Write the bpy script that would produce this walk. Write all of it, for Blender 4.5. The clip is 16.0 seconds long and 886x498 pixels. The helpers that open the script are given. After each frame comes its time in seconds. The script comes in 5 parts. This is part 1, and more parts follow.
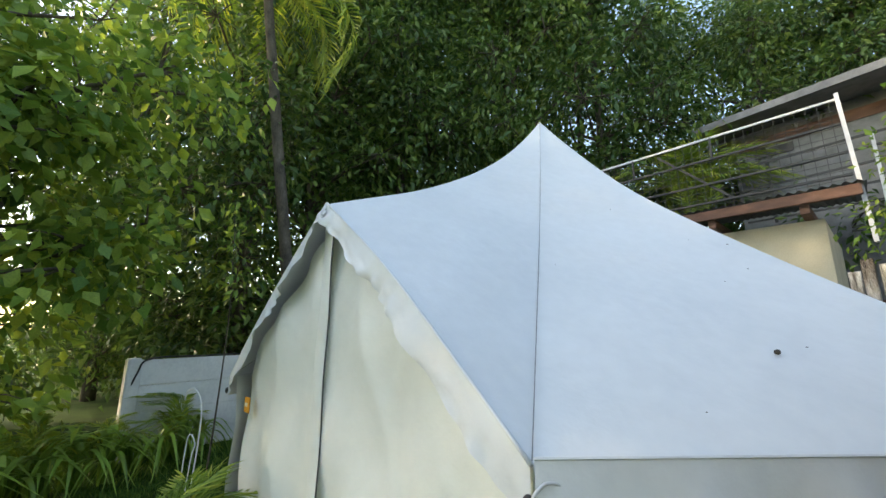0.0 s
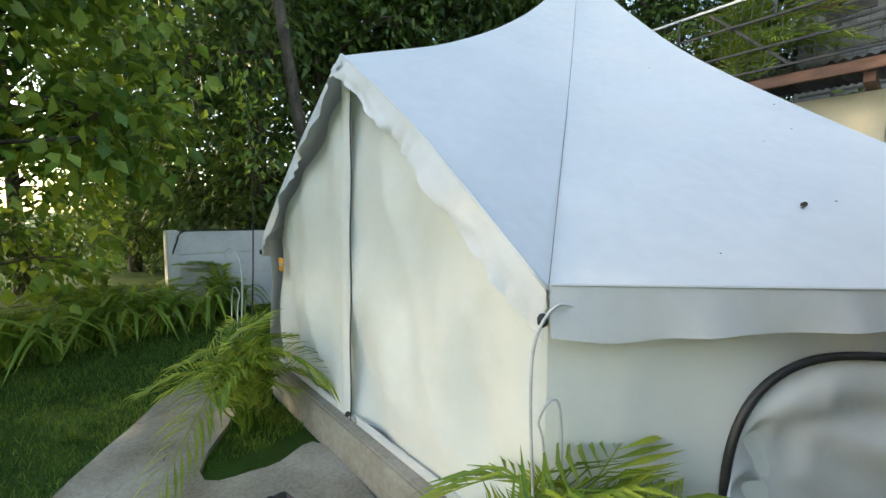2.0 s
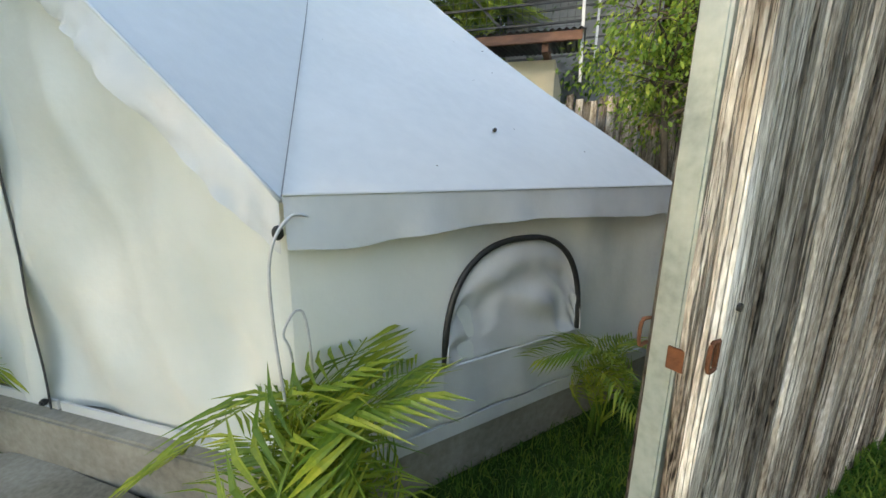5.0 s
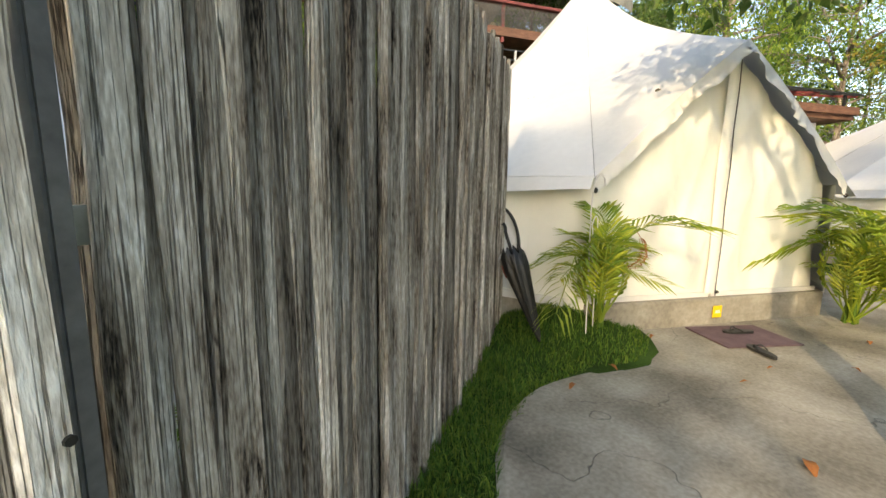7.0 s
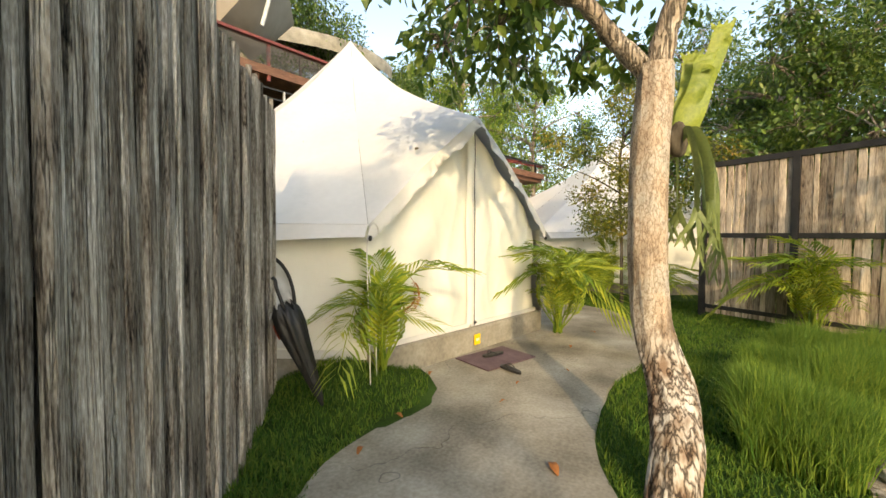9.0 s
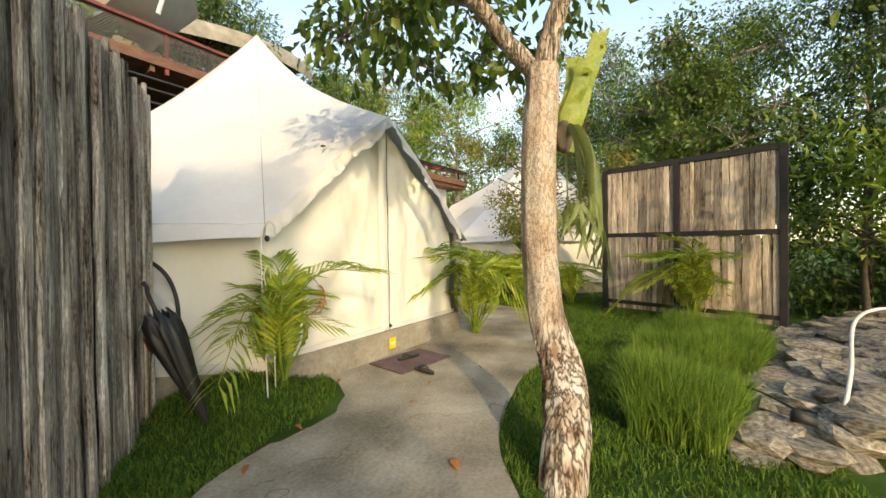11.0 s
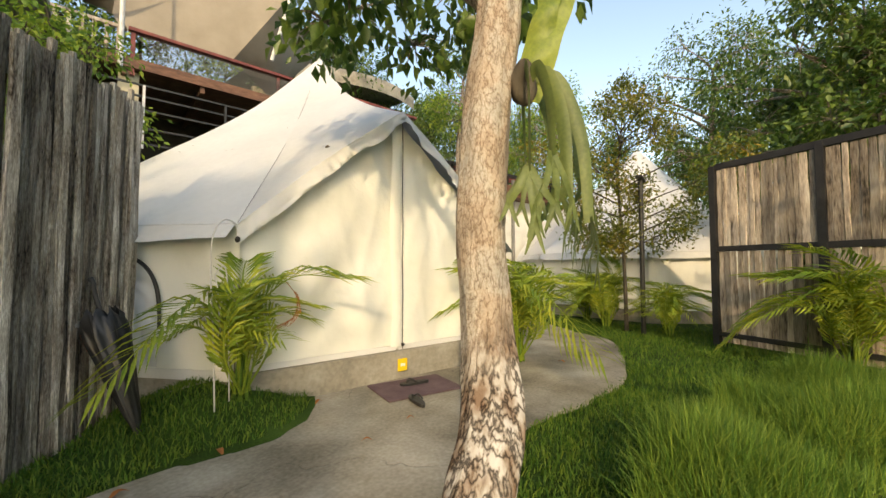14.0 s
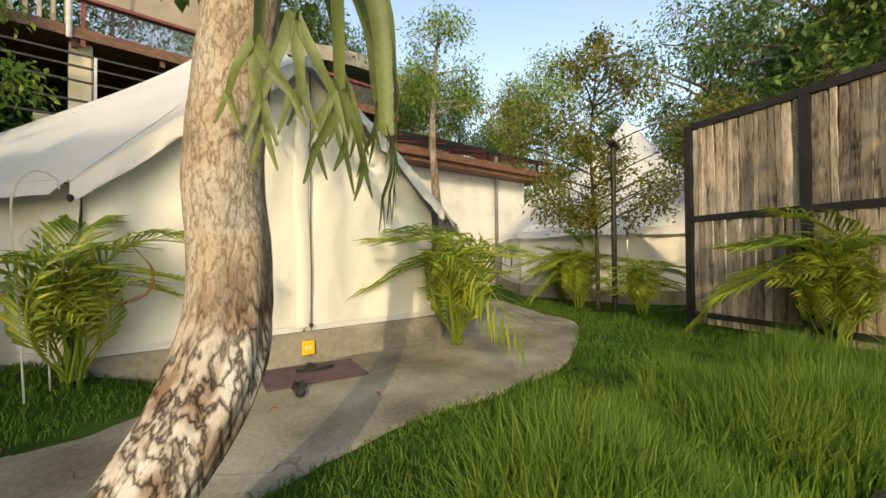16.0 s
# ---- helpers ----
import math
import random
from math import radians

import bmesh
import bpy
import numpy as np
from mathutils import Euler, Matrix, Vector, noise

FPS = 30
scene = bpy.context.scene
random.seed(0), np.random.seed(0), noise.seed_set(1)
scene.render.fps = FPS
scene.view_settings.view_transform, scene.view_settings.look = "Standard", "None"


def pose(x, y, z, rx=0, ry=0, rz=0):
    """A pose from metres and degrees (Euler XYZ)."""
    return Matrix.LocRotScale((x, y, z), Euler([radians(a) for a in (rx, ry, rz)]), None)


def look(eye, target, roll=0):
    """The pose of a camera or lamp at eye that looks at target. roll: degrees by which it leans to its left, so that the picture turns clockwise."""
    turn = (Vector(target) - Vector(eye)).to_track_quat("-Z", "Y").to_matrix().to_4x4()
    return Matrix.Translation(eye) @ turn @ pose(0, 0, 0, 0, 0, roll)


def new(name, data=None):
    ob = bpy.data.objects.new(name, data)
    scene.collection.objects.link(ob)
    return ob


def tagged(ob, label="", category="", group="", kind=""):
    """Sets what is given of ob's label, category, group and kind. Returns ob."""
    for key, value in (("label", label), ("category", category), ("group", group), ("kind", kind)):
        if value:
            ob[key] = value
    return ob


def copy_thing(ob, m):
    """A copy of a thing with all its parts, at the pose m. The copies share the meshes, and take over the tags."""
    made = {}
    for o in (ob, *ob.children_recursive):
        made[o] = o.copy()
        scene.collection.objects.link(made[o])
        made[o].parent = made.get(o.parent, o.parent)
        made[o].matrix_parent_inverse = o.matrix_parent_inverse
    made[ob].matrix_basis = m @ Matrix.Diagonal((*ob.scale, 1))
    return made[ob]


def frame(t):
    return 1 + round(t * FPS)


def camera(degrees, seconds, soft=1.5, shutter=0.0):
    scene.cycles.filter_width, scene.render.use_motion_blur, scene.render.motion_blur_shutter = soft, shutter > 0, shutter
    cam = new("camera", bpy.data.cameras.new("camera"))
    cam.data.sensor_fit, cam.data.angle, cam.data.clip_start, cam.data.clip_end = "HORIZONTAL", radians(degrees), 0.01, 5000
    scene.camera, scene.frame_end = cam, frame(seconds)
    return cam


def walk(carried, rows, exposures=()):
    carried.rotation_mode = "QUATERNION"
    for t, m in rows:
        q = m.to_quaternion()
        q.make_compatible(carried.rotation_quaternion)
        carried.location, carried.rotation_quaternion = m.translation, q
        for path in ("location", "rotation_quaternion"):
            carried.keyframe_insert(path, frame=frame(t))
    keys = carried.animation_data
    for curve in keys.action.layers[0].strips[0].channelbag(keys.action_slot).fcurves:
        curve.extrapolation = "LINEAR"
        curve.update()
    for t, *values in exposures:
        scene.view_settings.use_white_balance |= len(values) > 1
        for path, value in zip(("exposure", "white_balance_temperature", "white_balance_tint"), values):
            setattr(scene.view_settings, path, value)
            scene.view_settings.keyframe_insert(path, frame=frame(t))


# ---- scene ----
cam = camera(97.8, 16.0)
PATH = [
    (0, look((0.125, -0.309, 1.37), (-1.146, 1.183, 1.768), 0.1)),
    (0.5, look((0.111, -0.307, 1.335), (-1.183, 1.196, 1.6), 0.1)),
    (1, look((0.102, -0.312, 1.302), (-1.208, 1.194, 1.43), 0.3)),
    (1.5, look((0.095, -0.315, 1.254), (-1.231, 1.182, 1.245), 0.5)),
    (2, look((0.102, -0.327, 1.213), (-1.248, 1.139, 1.04), 0.7)),
    (2.5, look((0.115, -0.347, 1.161), (-1.228, 1.098, 0.83), 1.3)),
    (3, look((0.126, -0.344, 1.122), (-1.146, 1.143, 0.708), 1.4)),
    (5.5, look((0.282, -0.26, 1.104), (0.281, 1.697, 0.691), 0.7)),
    (6, look((0.381, -0.236, 1.114), (0.729, 1.697, 0.734), 0.4)),
    (6.5, look((0.535, -0.207, 1.137), (1.251, 1.63, 0.8), 0.6)),
    (7, look((0.666, -0.217, 1.176), (1.691, 1.475, 0.878), 1.0)),
    (7.5, look((0.726, -0.182, 1.186), (2.005, 1.338, 0.95), 1.3)),
    (8, look((0.76, -0.157, 1.213), (2.236, 1.18, 1.033), 1.1)),
    (8.5, look((0.792, -0.137, 1.222), (2.436, 0.994, 1.098), 0.9)),
    (9, look((0.808, -0.137, 1.229), (2.583, 0.781, 1.157), 0.4)),
    (9.5, look((0.796, -0.148, 1.242), (2.66, 0.574, 1.196), -0.1)),
    (10, look((0.787, -0.17, 1.233), (2.7, 0.412, 1.2), -0.6)),
    (12.5, look((1.44, -0.584, 1.003), (3.301, 0.147, 1.046), -0.9)),
    (13, look((1.595, -0.695, 0.996), (3.389, 0.187, 1.052), -0.6)),
    (13.5, look((1.725, -0.827, 1.004), (3.436, 0.207, 1.078), 0.0)),
    (14, look((1.863, -0.902, 1.01), (3.512, 0.226, 1.104), 0.1)),
    (14.5, look((2.05, -0.921, 1.013), (3.68, 0.231, 1.134), -0.2)),
    (15, look((2.25, -1.02, 0.921), (3.879, 0.136, 1.027), -0.4)),
    (15.5, look((2.488, -1.186, 0.849), (4.115, -0.025, 0.933), -0.4)),
    (16, look((2.7, -1.256, 0.859), (4.329, -0.096, 0.888), -0.4)),
]
walk(cam, PATH, [(0, 2.25, 7800, 8), (3, 2.42, 7800, 8), (5.5, 2.12, 7800, 8), (7, 1.92, 8100, 9), (9, 1.84, 8600, 9), (12.5, 1.64, 8600, 9), (16, 1.38, 8400, 8)])

# ---- sky and sun ----
SUN = Vector((-0.80, -0.50, 0.42)).normalized()
world = bpy.data.worlds.new("sky")
scene.world = world
world.use_nodes = True
wn = world.node_tree.nodes
sky = wn.new("ShaderNodeTexSky")
sky.sky_type, sky.sun_disc = "NISHITA", False
sky.sun_elevation = math.asin(SUN.z)
sky.sun_rotation = math.atan2(SUN.x, SUN.y)
wn["Background"].inputs["Strength"].default_value = 0.15
world.node_tree.links.new(sky.outputs[0], wn["Background"].inputs["Color"])
sun = new("sun", bpy.data.lights.new("sun", "SUN"))
sun.data.energy, sun.data.angle, sun.data.color = 0.95, radians(0.9), (1.0, 0.84, 0.60)
sun.matrix_world = look(SUN * 30, (0, 0, 0))


# ---- materials ----
def material(name, stops, scale=8.0, stretch=(1, 1, 1), rough=0.7, bump=0.3, fine=60.0, metal=0.0, island=0.0, piece=0.0,
             translucent=0.0, gloss=0.5, detail=6.0, dist=0.01, grain=0.35, cracks=None):
    """Noise at two scales over a ramp of colours, with relief; island / piece: brightness spread from piece to piece."""
    m = bpy.data.materials.new(name)
    m.use_nodes = True
    nt = m.node_tree
    n, ln = nt.nodes, nt.links
    b = n["Principled BSDF"]
    tc = n.new("ShaderNodeTexCoord")
    mp = n.new("ShaderNodeMapping")
    mp.inputs["Scale"].default_value = stretch
    ln.new(tc.outputs["Object"], mp.inputs["Vector"])
    vec = mp.outputs[0]
    if piece:
        oi = n.new("ShaderNodeObjectInfo")
        off = n.new("ShaderNodeVectorMath")
        off.operation = "MULTIPLY_ADD"
        ln.new(oi.outputs["Random"], off.inputs[0])
        off.inputs[1].default_value = (37.0, 53.0, 71.0)
        ln.new(vec, off.inputs[2])
        vec = off.outputs[0]
    big = n.new("ShaderNodeTexNoise")
    big.inputs["Scale"].default_value, big.inputs["Detail"].default_value = scale, detail
    ln.new(vec, big.inputs["Vector"])
    small = n.new("ShaderNodeTexNoise")
    small.inputs["Scale"].default_value, small.inputs["Detail"].default_value = fine, 4.0
    ln.new(vec, small.inputs["Vector"])
    mix = n.new("ShaderNodeMix")
    mix.inputs[0].default_value = grain
    ln.new(big.outputs["Fac"], mix.inputs[2])
    ln.new(small.outputs["Fac"], mix.inputs[3])
    ramp = n.new("ShaderNodeValToRGB")
    el = ramp.color_ramp.elements
    while len(el) < len(stops):
        el.new(0.5)
    for e, (p, c) in zip(el, stops):
        e.position, e.color = p, (*c, 1)
    ln.new(mix.outputs[0], ramp.inputs[0])
    col = ramp.outputs[0]
    height = mix.outputs[0]
    if cracks:
        cm = n.new("ShaderNodeMapping")
        cm.inputs["Scale"].default_value = cracks[1]
        warp = n.new("ShaderNodeMix")
        warp.data_type, warp.blend_type = "RGBA", "LINEAR_LIGHT"
        warp.inputs[0].default_value = 0.015
        ln.new(vec, warp.inputs[6])
        ln.new(big.outputs["Color"], warp.inputs[7])
        ln.new(warp.outputs[2], cm.inputs["Vector"])
        vo = n.new("ShaderNodeTexNoise")
        vo.inputs["Scale"].default_value, vo.inputs["Detail"].default_value = cracks[0], 5.0
        ln.new(cm.outputs[0], vo.inputs["Vector"])
        mid = n.new("ShaderNodeMath")
        mid.operation = "SUBTRACT"
        mid.inputs[1].default_value = 0.5
        ln.new(vo.outputs["Fac"], mid.inputs[0])
        ab = n.new("ShaderNodeMath")
        ab.operation = "ABSOLUTE"
        ln.new(mid.outputs[0], ab.inputs[0])
        cr = n.new("ShaderNodeMapRange")
        cr.inputs[2].default_value = cracks[2]
        ln.new(ab.outputs[0], cr.inputs[0])
        dark = n.new("ShaderNodeMix")
        dark.data_type, dark.blend_type = "RGBA", "MULTIPLY"
        dark.inputs[0].default_value = cracks[3]
        ln.new(col, dark.inputs[6])
        ln.new(cr.outputs[0], dark.inputs[7])
        col = dark.outputs[2]
        add = n.new("ShaderNodeMath")
        add.operation = "MULTIPLY_ADD"
        ln.new(cr.outputs[0], add.inputs[0])
        add.inputs[1].default_value = 0.8
        ln.new(mix.outputs[0], add.inputs[2])
        height = add.outputs[0]
    if island or piece:
        hsv = n.new("ShaderNodeHueSaturation")
        mr = n.new("ShaderNodeMapRange")
        spread = island or piece
        mr.inputs[3].default_value, mr.inputs[4].default_value = 1 - spread, 1 + spread
        if island:
            g = n.new("ShaderNodeNewGeometry")
            src = g.outputs["Random Per Island"]
        else:
            src = oi.outputs["Random"]
        ln.new(src, mr.inputs[0])
        ln.new(mr.outputs[0], hsv.inputs["Value"])
        ln.new(col, hsv.inputs["Color"])
        if island:
            hr = n.new("ShaderNodeMapRange")
            hr.inputs[3].default_value, hr.inputs[4].default_value = 0.53, 0.465
            ln.new(src, hr.inputs[0])
            ln.new(hr.outputs[0], hsv.inputs["Hue"])
        col = hsv.outputs[0]
    ln.new(col, b.inputs["Base Color"])
    b.inputs["Roughness"].default_value, b.inputs["Metallic"].default_value = rough, metal
    b.inputs["Specular IOR Level"].default_value = gloss
    if bump:
        bp = n.new("ShaderNodeBump")
        bp.inputs["Strength"].default_value, bp.inputs["Distance"].default_value = bump, dist
        ln.new(height, bp.inputs["Height"])
        ln.new(bp.outputs[0], b.inputs["Normal"])
    if translucent:
        t = n.new("ShaderNodeBsdfTranslucent")
        ln.new(col, t.inputs["Color"])
        mx = n.new("ShaderNodeMixShader")
        mx.inputs[0].default_value = translucent
        ln.new(b.outputs[0], mx.inputs[1])
        ln.new(t.outputs[0], mx.inputs[2])
        ln.new(mx.outputs[0], n["Material Output"].inputs[0])
    return m


def grey(v, warm=0.0):
    return (v * (1 + warm), v, v * (1 - warm))


CANVAS = material("canvas", [(0.3, (0.62, 0.63, 0.63)), (0.52, (0.68, 0.685, 0.68)), (0.75, (0.73, 0.735, 0.73))], 1.6, rough=0.48, bump=0.25, fine=14, dist=0.045, translucent=0.06)
WALLCLOTH = material("wall_canvas", [(0.3, (0.74, 0.755, 0.71)), (0.55, (0.80, 0.81, 0.765)), (0.8, (0.83, 0.835, 0.79))], 1.4, rough=0.42, bump=0.25, fine=9, dist=0.06, translucent=0.05)
PIPING = material("black_piping", [(0.3, grey(0.012)), (0.7, grey(0.03))], 20, rough=0.5, bump=0.1)
ZIP = material("grey_zip_tape", [(0.3, grey(0.05)), (0.7, grey(0.09))], 40, rough=0.7, bump=0.1)
WOOD = material("weathered_wood", [(0.35, (0.018, 0.014, 0.011)), (0.41, (0.16, 0.13, 0.105)), (0.49, (0.31, 0.275, 0.235)), (0.57, (0.45, 0.415, 0.365)), (0.67, (0.74, 0.71, 0.67))], 3.2, (4.5, 4.5, 0.8), rough=0.85, bump=1.0, fine=42, piece=0.5, detail=12.0, cracks=(26, (1, 1, 0.04), 0.03, 0.5), dist=0.012, gloss=0.2)
PALEWOOD = material("sunlit_boards", [(0.32, (0.05, 0.04, 0.03)), (0.42, (0.28, 0.22, 0.17)), (0.55, (0.49, 0.41, 0.325)), (0.7, (0.66, 0.59, 0.50))], 3.0, (4, 4, 0.5), rough=0.85, bump=0.8, fine=24, piece=0.4, gloss=0.2)
DARKFRAME = material("dark_stained_frame", [(0.3, (0.012, 0.011, 0.012)), (0.6, (0.03, 0.028, 0.028)), (0.8, (0.06, 0.055, 0.05))], 6, rough=0.6, bump=0.3)
GALV = material("galvanised_steel", [(0.3, (0.30, 0.34, 0.33)), (0.5, (0.46, 0.52, 0.50)), (0.75, (0.60, 0.64, 0.62))], 9, rough=0.45, metal=0.55, bump=0.15, fine=70)
RUST = material("rusty_iron", [(0.3, (0.05, 0.02, 0.012)), (0.55, (0.19, 0.07, 0.03)), (0.8, (0.32, 0.15, 0.07))], 25, rough=0.8, metal=0.2, bump=0.6)
CONCRETE = material("worn_concrete", [(0.33, (0.10, 0.087, 0.065)), (0.44, (0.20, 0.178, 0.136)), (0.54, (0.31, 0.28, 0.225)), (0.66, (0.45, 0.42, 0.355))], 1.5, rough=0.7, bump=0.65, fine=46, detail=12, dist=0.012, grain=0.22, cracks=(0.55, (1, 1, 1), 0.0016, 0.4))
PLINTH = material("plinth_concrete", [(0.25, (0.13, 0.12, 0.10)), (0.5, (0.27, 0.25, 0.21)), (0.78, (0.42, 0.40, 0.35))], 3, rough=0.85, bump=0.7, fine=30, detail=9)
SOIL = material("lawn_soil", [(0.3, (0.02, 0.035, 0.008)), (0.5, (0.035, 0.075, 0.014)), (0.7, (0.06, 0.11, 0.022))], 2.5, rough=0.95, bump=0.8, fine=90, gloss=0.1)
GRASS = material("lawn_grass", [(0.3, (0.06, 0.12, 0.018)), (0.55, (0.10, 0.19, 0.028)), (0.8, (0.16, 0.25, 0.04))], 2.0, rough=0.7, bump=0, island=0.35, translucent=0.3, gloss=0.2)
LEMON = material("lemongrass_blades", [(0.3, (0.09, 0.17, 0.025)), (0.55, (0.14, 0.25, 0.04)), (0.8, (0.22, 0.32, 0.06))], 2.0, rough=0.6, bump=0, island=0.35, translucent=0.35, gloss=0.3)
GLOSSLEAF = material("glossy_leaves", [(0.3, (0.06, 0.11, 0.022)), (0.5, (0.10, 0.18, 0.034)), (0.75, (0.19, 0.27, 0.06))], 0.9, rough=0.36, bump=0, island=0.45, translucent=0.42)
LEAF = material("forest_leaves", [(0.3, (0.035, 0.075, 0.018)), (0.5, (0.07, 0.14, 0.028)), (0.75, (0.14, 0.23, 0.045))], 0.9, rough=0.42, bump=0, island=0.5, translucent=0.38)
LIGHTLEAF = material("light_leaves", [(0.3, (0.12, 0.20, 0.03)), (0.5, (0.20, 0.32, 0.045)), (0.75, (0.32, 0.44, 0.06))], 0.9, rough=0.5, bump=0, island=0.4, translucent=0.45)
PALMLEAF = material("palm_leaflets", [(0.3, (0.14, 0.24, 0.03)), (0.5, (0.25, 0.35, 0.04)), (0.75, (0.48, 0.48, 0.06))], 1.5, rough=0.4, bump=0, island=0.35, translucent=0.4)
DRYLEAF = material("dry_leaf", [(0.3, (0.25, 0.07, 0.02)), (0.7, (0.50, 0.22, 0.06))], 9, rough=0.7, bump=0.2, translucent=0.2)
BRONZELEAF = material("bronze_tipped_leaves", [(0.3, (0.06, 0.11, 0.012)), (0.5, (0.16, 0.19, 0.02)), (0.66, (0.32, 0.24, 0.03)), (0.8, (0.42, 0.13, 0.03))], 1.6, rough=0.45, bump=0, island=0.4, translucent=0.35)
BARK = material("fissured_bark", [(0.32, (0.09, 0.07, 0.055)), (0.44, (0.25, 0.20, 0.155)), (0.55, (0.40, 0.335, 0.27)), (0.68, (0.62, 0.57, 0.51))], 4, (1.6, 1.6, 0.9), rough=0.9, bump=1.0, fine=45, dist=0.02, gloss=0.2, cracks=(30, (1, 1, 0.10), 0.05, 0.6), detail=9.0)
DARKBARK = material("grey_bark", [(0.3, (0.03, 0.025, 0.02)), (0.55, (0.10, 0.085, 0.065)), (0.8, (0.19, 0.165, 0.13))], 9, (1, 1, 0.4), rough=0.9, bump=0.8, gloss=0.2)
WHITEPAINT = material("white_paint", [(0.3, (0.55, 0.56, 0.55)), (0.55, (0.72, 0.73, 0.71)), (0.8, (0.80, 0.80, 0.78))], 2.2, rough=0.6, bump=0.2, fine=30)
CREAM = material("cream_plaster", [(0.3, (0.50, 0.43, 0.28)), (0.55, (0.64, 0.56, 0.39)), (0.8, (0.72, 0.65, 0.48))], 2.0, rough=0.8, bump=0.3)
REDSTEEL = material("red_oxide_steel", [(0.3, (0.10, 0.022, 0.020)), (0.6, (0.20, 0.045, 0.040)), (0.8, (0.28, 0.08, 0.07))], 6, rough=0.6, bump=0.2)
DARKSTEEL = material("dark_steel", [(0.3, grey(0.015)), (0.7, grey(0.045))], 10, rough=0.5, metal=0.4, bump=0.1)
PALESTEEL = material("pale_steel", [(0.3, grey(0.45)), (0.7, grey(0.68))], 10, rough=0.4, bump=0.1)
BROWNWOOD = material("brown_timber", [(0.3, (0.07, 0.032, 0.02)), (0.55, (0.16, 0.075, 0.045)), (0.8, (0.26, 0.14, 0.09))], 5, (1, 1, 3), rough=0.7, bump=0.4)
CORRUGATED = material("grey_roof_sheet", [(0.3, grey(0.10)), (0.55, grey(0.19)), (0.8, grey(0.28))], 5, rough=0.55, bump=0.2)
# near-black colour stands in for shade under the deck and behind window openings
ROOMSHADE = material("shaded_interior", [(0.3, (0.02, 0.018, 0.015)), (0.7, (0.05, 0.045, 0.04))], 3, rough=0.9, bump=0.1)
SAIL = material("taupe_shade_cloth", [(0.3, (0.24, 0.21, 0.175)), (0.7, (0.33, 0.29, 0.245))], 2, rough=0.8, bump=0.15)
NET = material("rope_net", [(0.3, (0.10, 0.095, 0.09)), (0.7, (0.20, 0.19, 0.18))], 20, rough=0.8, bump=0.1)
STONE = material("rough_stone", [(0.32, (0.05, 0.042, 0.032)), (0.46, (0.17, 0.15, 0.12)), (0.58, (0.30, 0.275, 0.23)), (0.72, (0.48, 0.45, 0.40))], 6, rough=0.9, bump=0.9, fine=35, piece=0.3, gloss=0.2)
MATFABRIC = material("mauve_mat", [(0.3, (0.10, 0.065, 0.075)), (0.7, (0.17, 0.12, 0.13))], 8, rough=0.95, bump=0.6, fine=250, gloss=0.1)
BLACKRUBBER = material("black_rubber", [(0.3, grey(0.012)), (0.7, grey(0.03))], 18, rough=0.6, bump=0.2)
PINKFOAM = material("pale_pink_foam", [(0.3, (0.50, 0.30, 0.26)), (0.7, (0.62, 0.40, 0.35))], 12, rough=0.6, bump=0.1)
BLACKNYLON = material("black_nylon", [(0.3, grey(0.010)), (0.7, grey(0.026))], 12, rough=0.45, bump=0.4, fine=40)
REDPRINT = material("red_print", [(0.3, (0.30, 0.03, 0.012)), (0.7, (0.42, 0.06, 0.02))], 30, rough=0.5, bump=0.1)
YELLOW = material("yellow_tag", [(0.3, (0.80, 0.52, 0.02)), (0.7, (0.88, 0.60, 0.03))], 20, rough=0.5, bump=0.1)
ORANGE = material("orange_tag", [(0.3, (0.72, 0.30, 0.03)), (0.7, (0.82, 0.38, 0.05))], 20, rough=0.5, bump=0.1)
INK = material("white_ink", [(0.3, grey(0.75)), (0.7, grey(0.8))], 20, rough=0.5, bump=0)
ANTLER = material("antler_frond", [(0.3, (0.09, 0.13, 0.045)), (0.55, (0.17, 0.22, 0.07)), (0.8, (0.28, 0.31, 0.09))], 4, rough=0.5, bump=0.2, translucent=0.35)
SEAM = material("grey_stitching", [(0.3, grey(0.16)), (0.7, grey(0.30))], 60, rough=0.8, bump=0.1)
DATELEAF = material("blue_green_leaflets", [(0.3, (0.09, 0.14, 0.075)), (0.5, (0.15, 0.21, 0.12)), (0.75, (0.24, 0.29, 0.17))], 1.5, rough=0.45, bump=0, island=0.3, translucent=0.3)
STRAP = material("strap_leaves", [(0.3, (0.13, 0.23, 0.035)), (0.5, (0.22, 0.35, 0.05)), (0.75, (0.36, 0.47, 0.08))], 2, rough=0.4, bump=0.1, piece=0.3, translucent=0.35)
STAG = material("staghorn_frond", [(0.3, (0.16, 0.24, 0.05)), (0.55, (0.33, 0.40, 0.07)), (0.8, (0.52, 0.52, 0.09))], 4, rough=0.5, bump=0.2, translucent=0.35)


